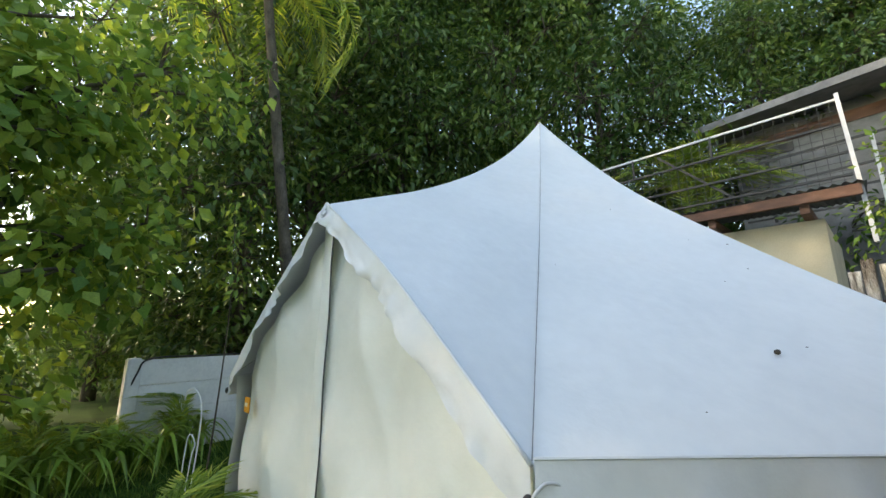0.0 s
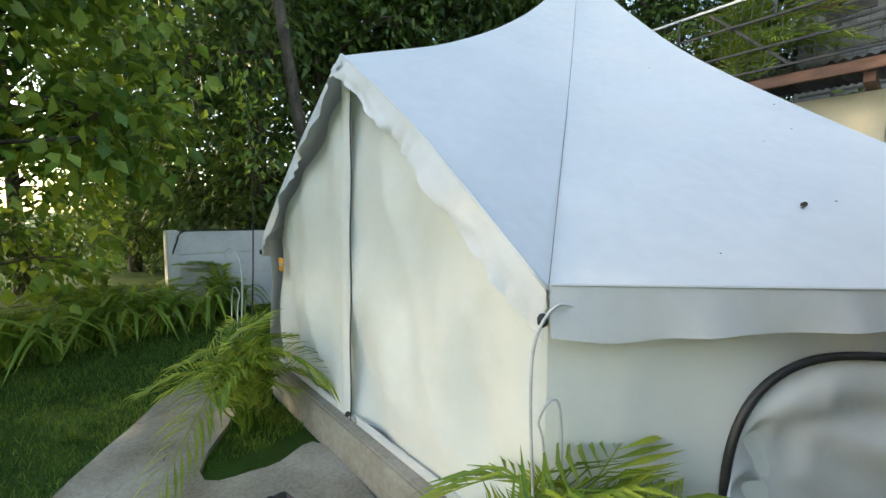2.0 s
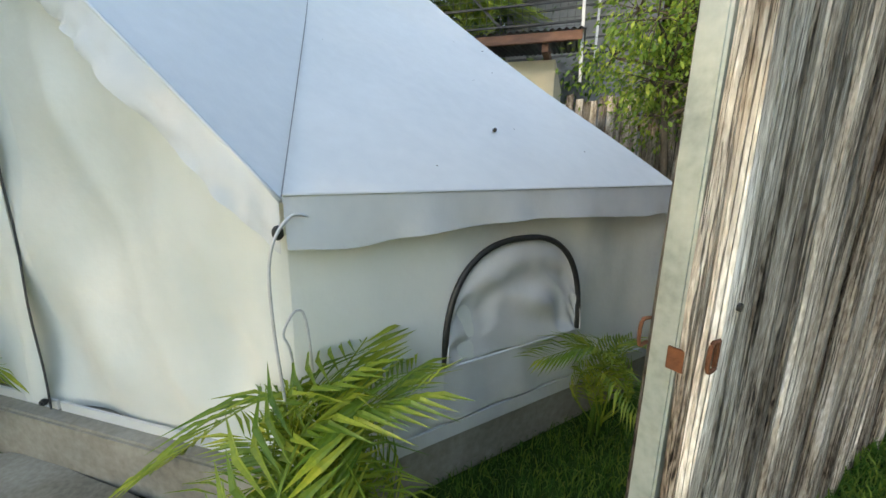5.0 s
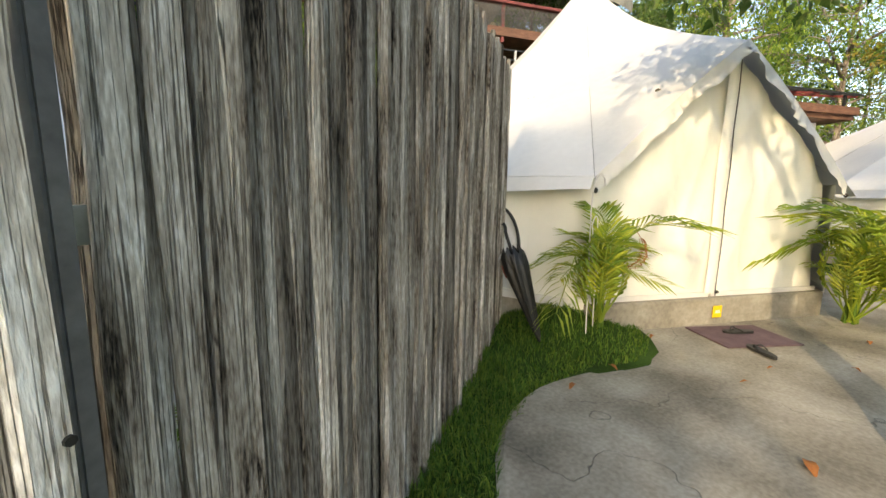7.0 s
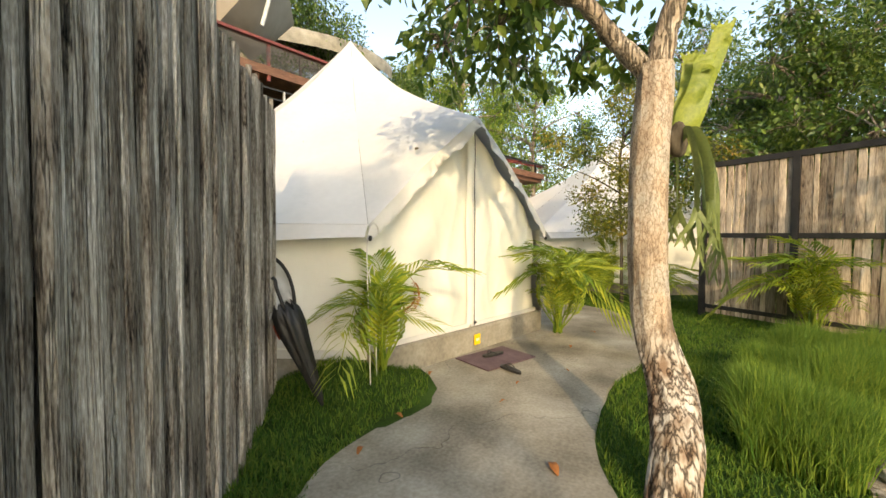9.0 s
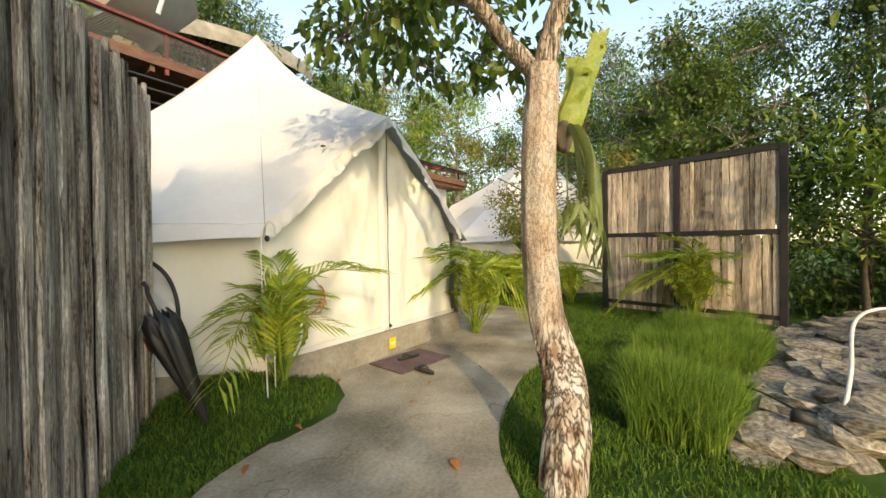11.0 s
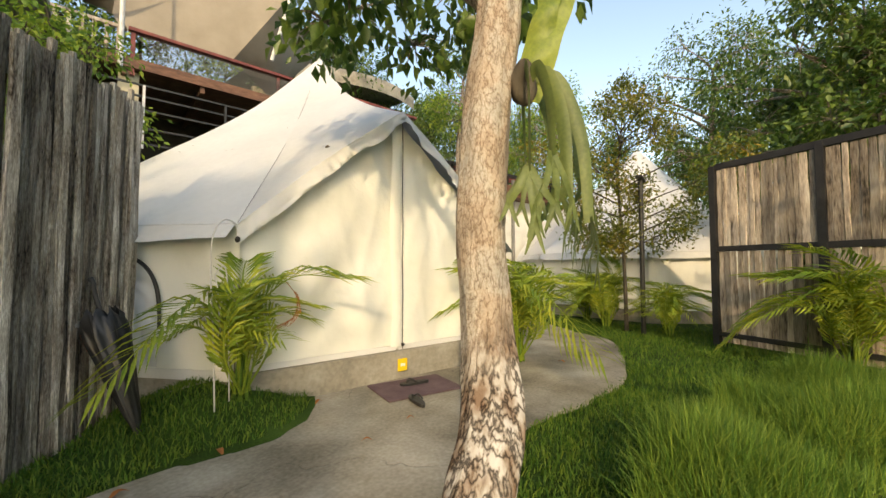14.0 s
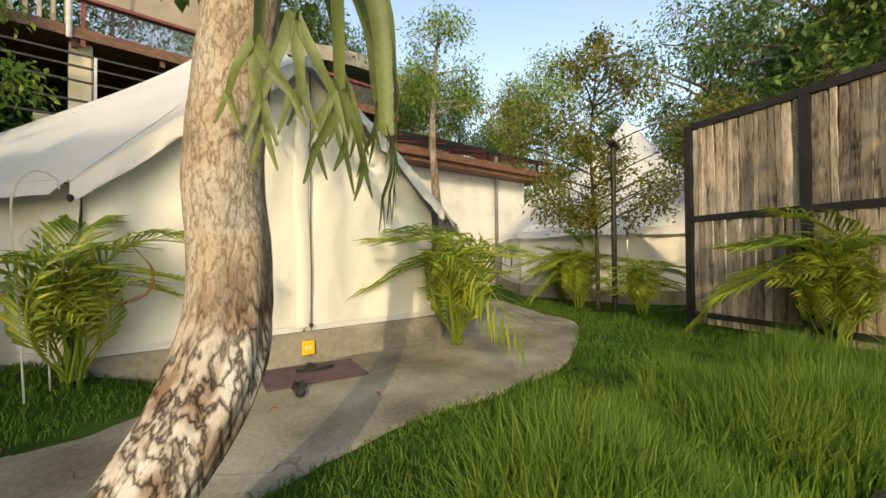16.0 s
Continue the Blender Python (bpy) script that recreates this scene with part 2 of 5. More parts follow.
def yard_bark():
    """Pinkish flaky bark above; dark, deeply split bark with pale lichen on the old foot of the trunk."""
    m = bpy.data.materials.new("yard_bark")
    m.use_nodes = True
    n, ln = m.node_tree.nodes, m.node_tree.links
    b = n["Principled BSDF"]
    b.inputs["Roughness"].default_value, b.inputs["Specular IOR Level"].default_value = 0.9, 0.2
    tc = n.new("ShaderNodeTexCoord")

    def noisy(scale, stretch, detail=6.0):
        mp, nz = n.new("ShaderNodeMapping"), n.new("ShaderNodeTexNoise")
        mp.inputs["Scale"].default_value = stretch
        nz.inputs["Scale"].default_value, nz.inputs["Detail"].default_value = scale, detail
        ln.new(tc.outputs["Object"], mp.inputs["Vector"])
        ln.new(mp.outputs[0], nz.inputs["Vector"])
        return nz.outputs["Fac"]

    def ramp(fac, stops):
        rp = n.new("ShaderNodeValToRGB")
        el = rp.color_ramp.elements
        while len(el) < len(stops):
            el.new(0.5)
        for e, (p, c) in zip(el, stops):
            e.position, e.color = p, (*c, 1)
        ln.new(fac, rp.inputs[0])
        return rp.outputs[0]

    def blend(fac, a, c, mode="MIX"):
        mx = n.new("ShaderNodeMix")
        mx.data_type, mx.blend_type = "RGBA", mode
        if isinstance(fac, float):
            mx.inputs[0].default_value = fac
        else:
            ln.new(fac, mx.inputs[0])
        ln.new(a, mx.inputs[6])
        ln.new(c, mx.inputs[7])
        return mx.outputs[2]

    def fissures(scale, stretch):
        """Distance from the thin winding lines on which a noise crosses its middle."""
        mid, ab = n.new("ShaderNodeMath"), n.new("ShaderNodeMath")
        mid.operation, ab.operation = "SUBTRACT", "ABSOLUTE"
        mid.inputs[1].default_value = 0.5
        ln.new(noisy(scale, stretch, 7.0), mid.inputs[0])
        ln.new(mid.outputs[0], ab.inputs[0])
        return ab.outputs[0]

    broad, patch, fine = noisy(6, (1, 1, 0.8)), noisy(13, (1, 1, 0.4)), noisy(140, (1, 1, 0.6))
    flake, split = fissures(42, (1, 1, 0.4)), fissures(30, (1, 1, 0.13))
    upper = blend(0.8, ramp(broad, [(0.34, (0.36, 0.30, 0.245)), (0.46, (0.47, 0.385, 0.31)), (0.56, (0.50, 0.455, 0.40)), (0.66, (0.43, 0.40, 0.36))]),
                  ramp(flake, [(0.0, (0.36, 0.29, 0.24)), (0.025, (0.74, 0.69, 0.64)), (0.07, (1, 1, 1))]), "MULTIPLY")
    upper = blend(0.5, upper, ramp(fine, [(0.35, (0.55, 0.5, 0.46)), (0.55, (1, 1, 1))]), "MULTIPLY")
    lower = blend(0.9, ramp(patch, [(0.36, (0.22, 0.15, 0.105)), (0.47, (0.36, 0.305, 0.255)), (0.56, (0.50, 0.475, 0.44)), (0.68, (0.60, 0.585, 0.555))]),
                  ramp(split, [(0.012, (0.06, 0.048, 0.04)), (0.05, (0.55, 0.49, 0.44)), (0.10, (1, 1, 1))]), "MULTIPLY")
    sep = n.new("ShaderNodeSeparateXYZ")
    ln.new(tc.outputs["Object"], sep.inputs[0])
    wob = n.new("ShaderNodeMath")
    wob.operation = "MULTIPLY_ADD"
    wob.inputs[1].default_value = 0.5
    ln.new(broad, wob.inputs[0])
    ln.new(sep.outputs["Z"], wob.inputs[2])
    old = n.new("ShaderNodeMapRange")
    old.inputs[1].default_value, old.inputs[2].default_value = 0.90, 1.05
    ln.new(wob.outputs[0], old.inputs[0])
    col = blend(old.outputs[0], lower, upper)
    ln.new(col, b.inputs["Base Color"])
    hgt = blend(old.outputs[0], blend(0.2, split, fine), blend(0.4, flake, fine))
    bp = n.new("ShaderNodeBump")
    bp.inputs["Strength"].default_value, bp.inputs["Distance"].default_value = 0.9, 0.014
    ln.new(hgt, bp.inputs["Height"])
    ln.new(bp.outputs[0], b.inputs["Normal"])
    return m


YARDBARK = yard_bark()


# ---- mesh helpers ----
def part(name, bm, mat, parent=None, label="", smooth=False):
    """Links a bmesh as one mesh object, under a thing or a part where one is given."""
    me = bpy.data.meshes.new(name)
    bm.to_mesh(me)
    bm.free()
    return linked(name, me, mat, parent, label, smooth)


def linked(name, me, mat, parent=None, label="", smooth=False):
    if not me.materials:
        me.materials.append(mat)
    if smooth:
        me.polygons.foreach_set("use_smooth", [True] * len(me.polygons))
    ob = new(name, me)
    ob.parent = parent
    if label:
        ob["label"] = label
    return ob


def thing(name, label, category, m=None, group="", kind=""):
    ob = new(name)
    if m is not None:
        ob.matrix_basis = m
    return tagged(ob, label, category, group, kind)


def solid(verts, faces):
    bm = bmesh.new()
    vs = [bm.verts.new(v) for v in verts]
    for f in faces:
        bm.faces.new([vs[i] for i in f])
    return bm


def add_box(bm, lo, hi, m=None, bevel=0.0):
    made = bmesh.ops.create_cube(bm, size=1.0)["verts"]
    lo, hi = Vector(lo), Vector(hi)
    for v in made:
        v.co = Vector([lo[i] + (v.co[i] + 0.5) * (hi[i] - lo[i]) for i in range(3)])
    if bevel:
        ed = {e for v in made for e in v.link_edges}
        made = bmesh.ops.bevel(bm, geom=list(ed), offset=bevel, segments=2, affect="EDGES")["verts"]
    if m is not None:
        bmesh.ops.transform(bm, matrix=m, verts=made)
    return bm


def box(lo, hi, m=None, bevel=0.0):
    return add_box(bmesh.new(), lo, hi, m, bevel)


def beam(a, b, w, h=None, bm=None, bevel=0.0):
    """A bar of width w and height h from a to b."""
    a, b = Vector(a), Vector(b)
    h = h or w
    m = look(a, b)
    bm = bm or bmesh.new()
    return add_box(bm, (-w / 2, -h / 2, -(b - a).length), (w / 2, h / 2, 0), m, bevel)


def tube(points, radii, sides=8, bm=None, cap=True):
    """A round bar along points."""
    bm = bm or bmesh.new()
    pts = [Vector(p) for p in points]
    if not isinstance(radii, (list, tuple)):
        radii = [radii] * len(pts)
    rings = []
    ref = Vector((0.31, 0.17, 0.93))
    for i, p in enumerate(pts):
        d = (pts[min(i + 1, len(pts) - 1)] - pts[max(i - 1, 0)]).normalized()
        if abs(d.dot(ref)) > 0.95:
            ref = Vector((0.9, 0.2, 0.1))
        u = d.cross(ref).normalized()
        w = d.cross(u)
        rings.append([bm.verts.new(p + (u * math.cos(a) + w * math.sin(a)) * radii[i]) for a in [2 * math.pi * k / sides for k in range(sides)]])
    for r0, r1 in zip(rings, rings[1:]):
        for k in range(sides):
            bm.faces.new((r0[k], r0[(k + 1) % sides], r1[(k + 1) % sides], r1[k]))
    if cap:
        bm.faces.new(rings[0][::-1])
        bm.faces.new(rings[-1])
    return bm


def spline(points, n=8):
    """Points along a smooth line through the given ones."""
    p = [Vector(q) for q in points]
    p = [2 * p[0] - p[1]] + p + [2 * p[-1] - p[-2]]
    out = []
    for i in range(1, len(p) - 2):
        for k in range(n):
            t = k / n
            out.append(0.5 * ((2 * p[i]) + (p[i + 1] - p[i - 1]) * t + (2 * p[i - 1] - 5 * p[i] + 4 * p[i + 1] - p[i + 2]) * t * t
                              + (3 * p[i] - p[i - 1] - 3 * p[i + 1] + p[i + 2]) * t ** 3))
    return out + [p[-2]]


def mesh_from(name, verts, faces):
    me = bpy.data.meshes.new(name)
    me.from_pydata([tuple(v) for v in verts], [], faces)
    me.update()
    return me

# ---- ground ----
FENCE_A, FENCE_B = Vector((0.525, 0.222, 0)), Vector((2.84, 2.41, 0))
FDIR = (FENCE_B - FENCE_A).normalized()
FNOR = Vector((FDIR.y, -FDIR.x, 0))


def ease(a, b, v):
    t = min(1.0, max(0.0, (v - a) / (b - a)))
    return t * t * (3 - 2 * t)


def ground_z(x, y):
    """The lawn by the first tent lies a step lower than the yard behind the fence."""
    d = (Vector((x, y, 0)) - FENCE_A).dot(FNOR)
    bank = 0.24 * math.exp(-((x - 3.15) ** 2 + (y - 1.95) ** 2) / 0.22)
    return -0.32 + 0.32 * ease(-0.45, 0.0, d) + bank


def ground_sheet():
    xs = sorted(set([-400, -150, -60, -30, -20, -14] + [round(-11 + 0.25 * i, 2) for i in range(117)] + [21, 26, 40, 80, 160, 400]))
    ys = sorted(set([-400, -150, -60, -30, -20, -14, -11, -8] + [round(-6 + 0.25 * i, 2) for i in range(65)] + [12, 15, 20, 30, 60, 150, 400]))
    verts = [(x, y, ground_z(x, y) - 0.02 + 0.02 * noise.noise(Vector((x * 1.3, y * 1.3, 0)))) for y in ys for x in xs]
    w = len(xs)
    faces = [(j * w + i, j * w + i + 1, (j + 1) * w + i + 1, (j + 1) * w + i) for j in range(len(ys) - 1) for i in range(w - 1)]
    g = linked("ground", mesh_from("ground", verts, faces), SOIL, None, "", True)
    tagged(g, "mown green lawn and dark soil around the tents", "ground", kind="structure")


ground_sheet()


def slab(name, outline, z, thick, label, mat=CONCRETE):
    """A poured slab with a slightly worn, rounded edge and uneven top."""
    bm = bmesh.new()
    pts = spline([(x, y, 0) for x, y in outline] + [(outline[0][0], outline[0][1], 0)], 5)[:-1]
    pts = [Vector((p.x + 0.02 * noise.noise(p * 3), p.y + 0.02 * noise.noise(p * 3 + Vector((9, 0, 0))), 0)) for p in pts]
    c = sum(pts, Vector()) / len(pts)
    rings = []
    for s, dz in ((1.0, -thick), (1.0, -0.015), (0.985, 0.0)):
        rings.append([bm.verts.new((c.x + (p.x - c.x) * s, c.y + (p.y - c.y) * s, z + dz)) for p in pts])
    n = len(pts)
    for a, b in zip(rings, rings[1:]):
        for k in range(n):
            bm.faces.new((a[k], a[(k + 1) % n], b[(k + 1) % n], b[k]))
    bm.faces.new(rings[-1])
    bmesh.ops.recalc_face_normals(bm, faces=bm.faces)
    return tagged(part(name, bm, mat), label, "path", kind="structure")


PATH_B = [(1.3, 0.5), (1.8, 1.1), (2.3, 1.36), (2.9, 1.36), (3.5, 1.65), (4.3, 1.7), (5.6, 1.3), (6.3, 1.5), (7.6, 2.3), (9.4, 2.9), (9.4, 2.3), (8.1, 0.8), (7.6, 0.2), (5.9, -0.25), (5.0, -0.15), (4.3, 0.05), (3.4, 0.1), (2.9, 0.0), (2.3, -0.3), (1.5, -0.9), (0.9, -0.7)]
PATH_A = [(-0.7, 0.75), (-2.1, 0.95), (-2.15, 0.6), (-2.4, 0.3), (-3.5, 1.05), (-3.83, 0.58), (-3.12, -0.02), (-2.67, -0.34), (-2.3, -0.48), (-1.2, -0.8), (-0.3, -0.9), (0.1, -0.5), (0.0, 0.3)]
slab("pavement_yard", PATH_B, 0.004, 0.1, "worn grey concrete path with hairline cracks and stains")
slab("pavement_lawn", PATH_A, -0.30, 0.1, "mottled grey concrete slab before the tent door")


# ---- tents ----
TW, TD = 2.66, 2.75          # door front's width, distance from front to centre pole


def tent_plan():
    """Corners of the eight-sided plan, front edge along x at y = 0, body towards +y."""
    h = TW / 2
    return [(-h, 0), (h, 0), (h + 1.52, 1.66), (h + 1.52, 3.84), (h, 5.5), (-h, 5.5), (-h - 1.52, 3.84), (-h - 1.52, 1.66)]


def sheet(bm, fn, nu, nv, uv=None):
    """A grid patch of fn(u, v)."""
    vs = [[bm.verts.new(fn(i / nu, j / nv)) for i in range(nu + 1)] for j in range(nv + 1)]
    for j in range(nv):
        for i in range(nu):
            bm.faces.new((vs[j][i], vs[j][i + 1], vs[j + 1][i + 1], vs[j + 1][i]))
    return vs


def wave(p, k, a, seed=0):
    return a * noise.noise(Vector((p[0] * k + seed, p[1] * k, p[2] * k)))


def build_tent(m, label, eave=1.05, apex=2.2, top=3.88, plinth=0.27, tag_mat=YELLOW, tag_at=(0.0, -0.1), seed=0, shift=0.0, sag=0.70, ridge_sag=1.05, scallop=1.0, val_drop=0.19, val_out=0.02, zip_at=0.0):
    t = thing("bell_tent", label, "tent", m, "bell tents")
    plan = tent_plan()
    peak = Vector((shift, TD, top))
    front = Vector((0, -0.04, apex))
    E = [Vector((x, y, eave)) for x, y in plan]
    over = 0.06

    def out(p, d=over):
        c = Vector((0, TD, p.z))
        return p + (p - c).normalized() * d

    def rim(i, more=0.0):                  # edge of the roof cloth at a corner
        p = out(E[i], (0.10 if i < 2 else over) + more)
        if i < 2:
            p.y = -0.06
        return p

    # roof: one cloth patch for each side, sagging towards the peak
    for k in range(1, 8):
        a, b = rim(k), rim((k + 1) % 8)

        def f(u, v, a=a, b=b):
            e = a.lerp(b, u)
            s = v
            p = e.lerp(peak, s)
            p.z -= sag * s * (1 - s) * (0.55 + 0.9 * s)
            p.z -= 0.10 * math.sin(math.pi * u) * (1 - s) * s
            p.z += wave(p, 1.1, 0.025, seed)
            return p
        bm = bmesh.new()
        sheet(bm, f, 16, 22)
        bmesh.ops.remove_doubles(bm, verts=bm.verts, dist=0.0005)
        part("roof_panel", bm, CANVAS, t, "", True)
        if k in (1, 7):
            q = random.Random(seed * 10 + k)
            for _ in range(9):
                speck = bmesh.new()
                bmesh.ops.create_icosphere(speck, subdivisions=1, radius=q.uniform(0.003, 0.006), matrix=Matrix.Translation(f(q.uniform(0.05, 0.95), q.uniform(0.03, 0.6))) @ Matrix.Diagonal((q.uniform(0.8, 2.0), 1, 0.6, 1)))
                part("litter_speck", speck, DARKBARK, t)

    # the front hood: two patches from the door's apex to the corners and the peak
    for sgn, corner in ((-1, 0), (1, 1)):
        c = rim(corner)

        def ridge(s):
            p = front.lerp(peak, s)
            p.z -= ridge_sag * s * (1 - s) * (0.6 + 0.5 * s)
            return p

        def hip(s, c=c):
            p = c.lerp(peak, s)
            p.z -= sag * s * (1 - s) * (0.55 + 0.9 * s)
            return p

        def hood(u, v):
            a, b = ridge(v), hip(v)
            p = a.lerp(b, u)
            p.z += 0.05 * math.sin(math.pi * u) * (1 - v)
            p.z -= 0.10 * math.sin(math.pi * u) * v * (1 - v)
            p.z += wave(p, 1.1, 0.025, seed)
            return p
        bm = bmesh.new()
        sheet(bm, hood, 14, 22)
        bmesh.ops.remove_doubles(bm, verts=bm.verts, dist=0.0005)
        part("hood", bm, CANVAS, t, "", True)

        # hanging flap along the hood's front edge
        def flap(u, v, hood=hood):
            p = hood(u, 0.0)
            drop = 0.085 + (val_drop + 0.01 - 0.085) * u + scallop * (1 - u) * (0.026 * math.sin(u * 21 + seed) + 0.016 * math.sin(u * 9))
            turn = 1 - u ** 4
            crinkle = 0.010 * math.sin(u * 64 + 5 * math.sin(u * 13)) * v + wave((p.x, v, p.z), 9, 0.022, seed) * v
            p.y -= 0.012 + (0.03 * v * (1 + 0.6 * math.sin(u * 23)) + crinkle) * (0.4 + 0.6 * turn)
            p.z -= drop * v * (0.78 + 0.22 * (1 - turn))
            p.x -= sgn * drop * v * 0.58 * turn
            return p
        bm = bmesh.new()
        sheet(bm, flap, 120, 6)
        part("hood_flap", bm, CANVAS, t, "", True)
        bm = tube([hood(i / 20, 0.0) + Vector((0, -0.006, 0.004)) for i in range(21)], 0.008, 6)
        part("welt", bm, CANVAS, t, "", True)
        # seam stitched from corner to peak
        bm = tube([hip(i / 24) + Vector((0, 0, 0.006)) for i in range(25)], 0.0022, 5)
        part("seam", bm, SEAM, t)

    # valance hanging under the eaves
    for k in range(1, 8):
        a, b = rim(k, 0.012), rim((k + 1) % 8, 0.012)
        n = ((a + b) / 2 - Vector((0, TD, a.z))).normalized()

        def val(u, v, a=a, b=b, n=n):
            p = a.lerp(b, u)
            p.z += 0.012 - (val_drop + 0.016 * math.sin(u * 8 + seed) + 0.015 * math.exp(-((u - 0.09) / 0.05) ** 2)) * v
            return p + n * (val_out * v + (0.006 * math.sin(u * 34) + wave(p, 7, 0.02, seed)) * v)
        bm = bmesh.new()
        sheet(bm, val, 60, 3)
        part("valance", bm, CANVAS, t, "", True)
        bm = tube([val(i / 12, 0.0) for i in range(13)], 0.006, 5)
        part("welt", bm, CANVAS, t)

    # walls
    for k in range(1, 8):
        a, b = E[k], E[(k + 1) % 8]
        n = ((a + b) / 2 - Vector((0, TD, a.z))).normalized()

        def wall(u, v, a=a, b=b, n=n):
            p = a.lerp(b, u)
            p.z = eave * v
            q = 0.012 * math.sin(u * 19 + seed) * v + wave(p, 2.2, 0.03, seed) + 0.014 * (1 - 2 * abs(wave((p.x, p.y, p.z * 0.35), 3.6, 1.0, seed + 4)))
            return p + n * (0.03 * (1 - v) + q)
        bm = bmesh.new()
        sheet(bm, wall, 48, 16)
        part("side_wall", bm, WALLCLOTH, t, "", True)
        bm = beam(wall(0, 0) + n * 0.012, wall(1, 0) + n * 0.012, 0.012, 0.07)
        part("hem", bm, CANVAS, t)
        if k in (1, 7):
            add_window(t, a, b, n)

    # door front
    def edge(u):
        """Height of the hood's edge over the front, u from -1 to 1."""
        return apex - (apex - eave) * abs(u)

    for sgn in (-1, 1):
        def door(u, v, sgn=sgn):
            x = sgn * u * TW / 2
            z = edge(u) * v
            drape = 1 - abs(noise.noise(Vector((x * 2.3 + z * 0.9 + seed, z * 0.55 - x * 0.3, seed))) * 2.2)
            drape2 = 1 - abs(noise.noise(Vector((x * 4.1 - z * 1.6, z * 1.5 + seed, 2.0))) * 2.0)
            fold = (0.034 * drape + 0.015 * drape2) * min(1, u * 4) * min(1, (1 - u) * 5 + 0.1) * min(1, v * 6 + 0.05) + 0.022 * math.sin(u * 15) * min(1, u * 3) * (0.3 + v * (1 - v) * 2.4) + wave((x, 0, z * 0.7), 2.6, 0.065, seed)
            return Vector((x, 0.06 - fold + 0.02 * v, z))
        bm = bmesh.new()
        sheet(bm, door, 56, 56)
        part("door_panel", bm, WALLCLOTH, t, "", True)
        bm = beam((sgn * 0.012, 0.03, 0.01), (sgn * TW / 2, 0.03, 0.01), 0.012, 0.06)
        part("hem", bm, CANVAS, t)
    bm = bmesh.new()
    sheet(bm, lambda u, v: Vector((zip_at - 0.075 + 0.115 * u + 0.012 * math.sin(v * 9), 0.015 - 0.012 * math.sin(math.pi * u) + 0.02 * v, 0.03 + (apex - 0.1) * v)), 6, 30)
    part("zip_cover", bm, WALLCLOTH, t, "", True)
    part("zip", tube([(zip_at + 0.052, 0.012 + 0.02 * i / 20 + 0.004 * math.sin(i), (apex - 0.06) * i / 20) for i in range(21)], 0.0045, 6), ZIP, t)
    part("zip_pull", box((zip_at + 0.03, -0.02, 0.03), (zip_at + 0.06, 0.012, 0.06), None, 0.008), PIPING, t)
    # plinth
    bm = bmesh.new()
    ring = [out(Vector((x, y, 0)), 0.05) for x, y in plan]
    lo = [bm.verts.new((p.x, p.y, -plinth)) for p in ring]
    hi = [bm.verts.new((p.x, p.y, -0.005)) for p in ring]
    for k in range(8):
        bm.faces.new((lo[k], lo[(k + 1) % 8], hi[(k + 1) % 8], hi[k]))
    bm.faces.new(hi)
    bmesh.ops.bevel(bm, geom=bm.edges[:], offset=0.012, segments=2, affect="EDGES")
    bmesh.ops.recalc_face_normals(bm, faces=bm.faces)
    part("plinth", bm, PLINTH, t)
    # corner ties
    for c in (0, 1):
        p = out(E[c], 0.09)
        p.z -= 0.10
        bm = bmesh.new()
        bmesh.ops.create_icosphere(bm, subdivisions=2, radius=0.018, matrix=Matrix.Translation(p) @ Matrix.Diagonal((1, 1, 1.3, 1)))
        part("corner_toggle", bm, BLACKRUBBER, t, "", True)
    # number tag
    tx, tz = tag_at
    ty = 0.075 if tz > 0 else 0.0
    tag = part("number_tag", box((tx - 0.05, ty - 0.075, tz - 0.055), (tx + 0.05, ty - 0.067, tz + 0.055), None, 0.003), tag_mat, t)
    for i in range(3):
        part("number_bar", box((tx - 0.024 + i * 0.018, ty - 0.079, tz - 0.013), (tx - 0.013 + i * 0.018, ty - 0.0755, tz + 0.014)), INK, tag)
    return t


def add_window(t, a, b, n):
    """A zipped, arched window flap on one side wall."""
    d = (b - a).normalized()
    L = (b - a).length
    rot = Matrix((d, n, Vector((0, 0, 1)))).transposed()

    def at(x, z, o):
        p = a + d * x + n * (o + 0.03 * (1 - z / a.z))
        p.z = z
        return p
    w0, w1, z0, zt = (0.26 * L, 0.63 * L, 0.32, 0.84) if n.x > 0 else (0.37 * L, 0.74 * L, 0.32, 0.84)
    mid, r = (w0 + w1) / 2, (w1 - w0) / 2

    def rim(s):
        ang = math.pi * (1 - s)
        c, sn = math.cos(ang), math.sin(ang)
        return mid + r * math.copysign(abs(c) ** 0.8, c), z0 + (zt - z0) * abs(sn) ** 0.75
    flap = bmesh.new()
    sheet(flap, lambda u, v: at(rim(u)[0], z0 + (rim(u)[1] - z0) * v, 0.035 + 0.05 * math.sin(u * 13 + 2 * v) * v * (1 - v) + (0.018 * (0.6 - abs(wave((u * 3 + v, v * 1.3 - u, 0), 1.9, 2.0))) + wave((u * 3, v * 2, 0), 1.5, 0.03)) * min(1, 5 * (1 - v))), 60, 30)
    f = part("window_flap", flap, CANVAS, t, "", True)
    part("piping", tube([at(*rim(i / 36), 0.045) for i in range(37)], 0.014, 8), PIPING, f, "black arched zip piping", True)
    part("flap_seam", tube([at(w0 + (w1 - w0) * i / 8, z0 - 0.01, 0.042) for i in range(9)], 0.006, 6), CANVAS, f)
    low = bmesh.new()
    sheet(low, lambda u, v: at(w0 + (w1 - w0) * u, 0.05 + (z0 - 0.06) * v, 0.03 + 0.012 * math.sin(u * 14 + v)), 20, 6)
    part("window_skirt", low, CANVAS, t, "", True)


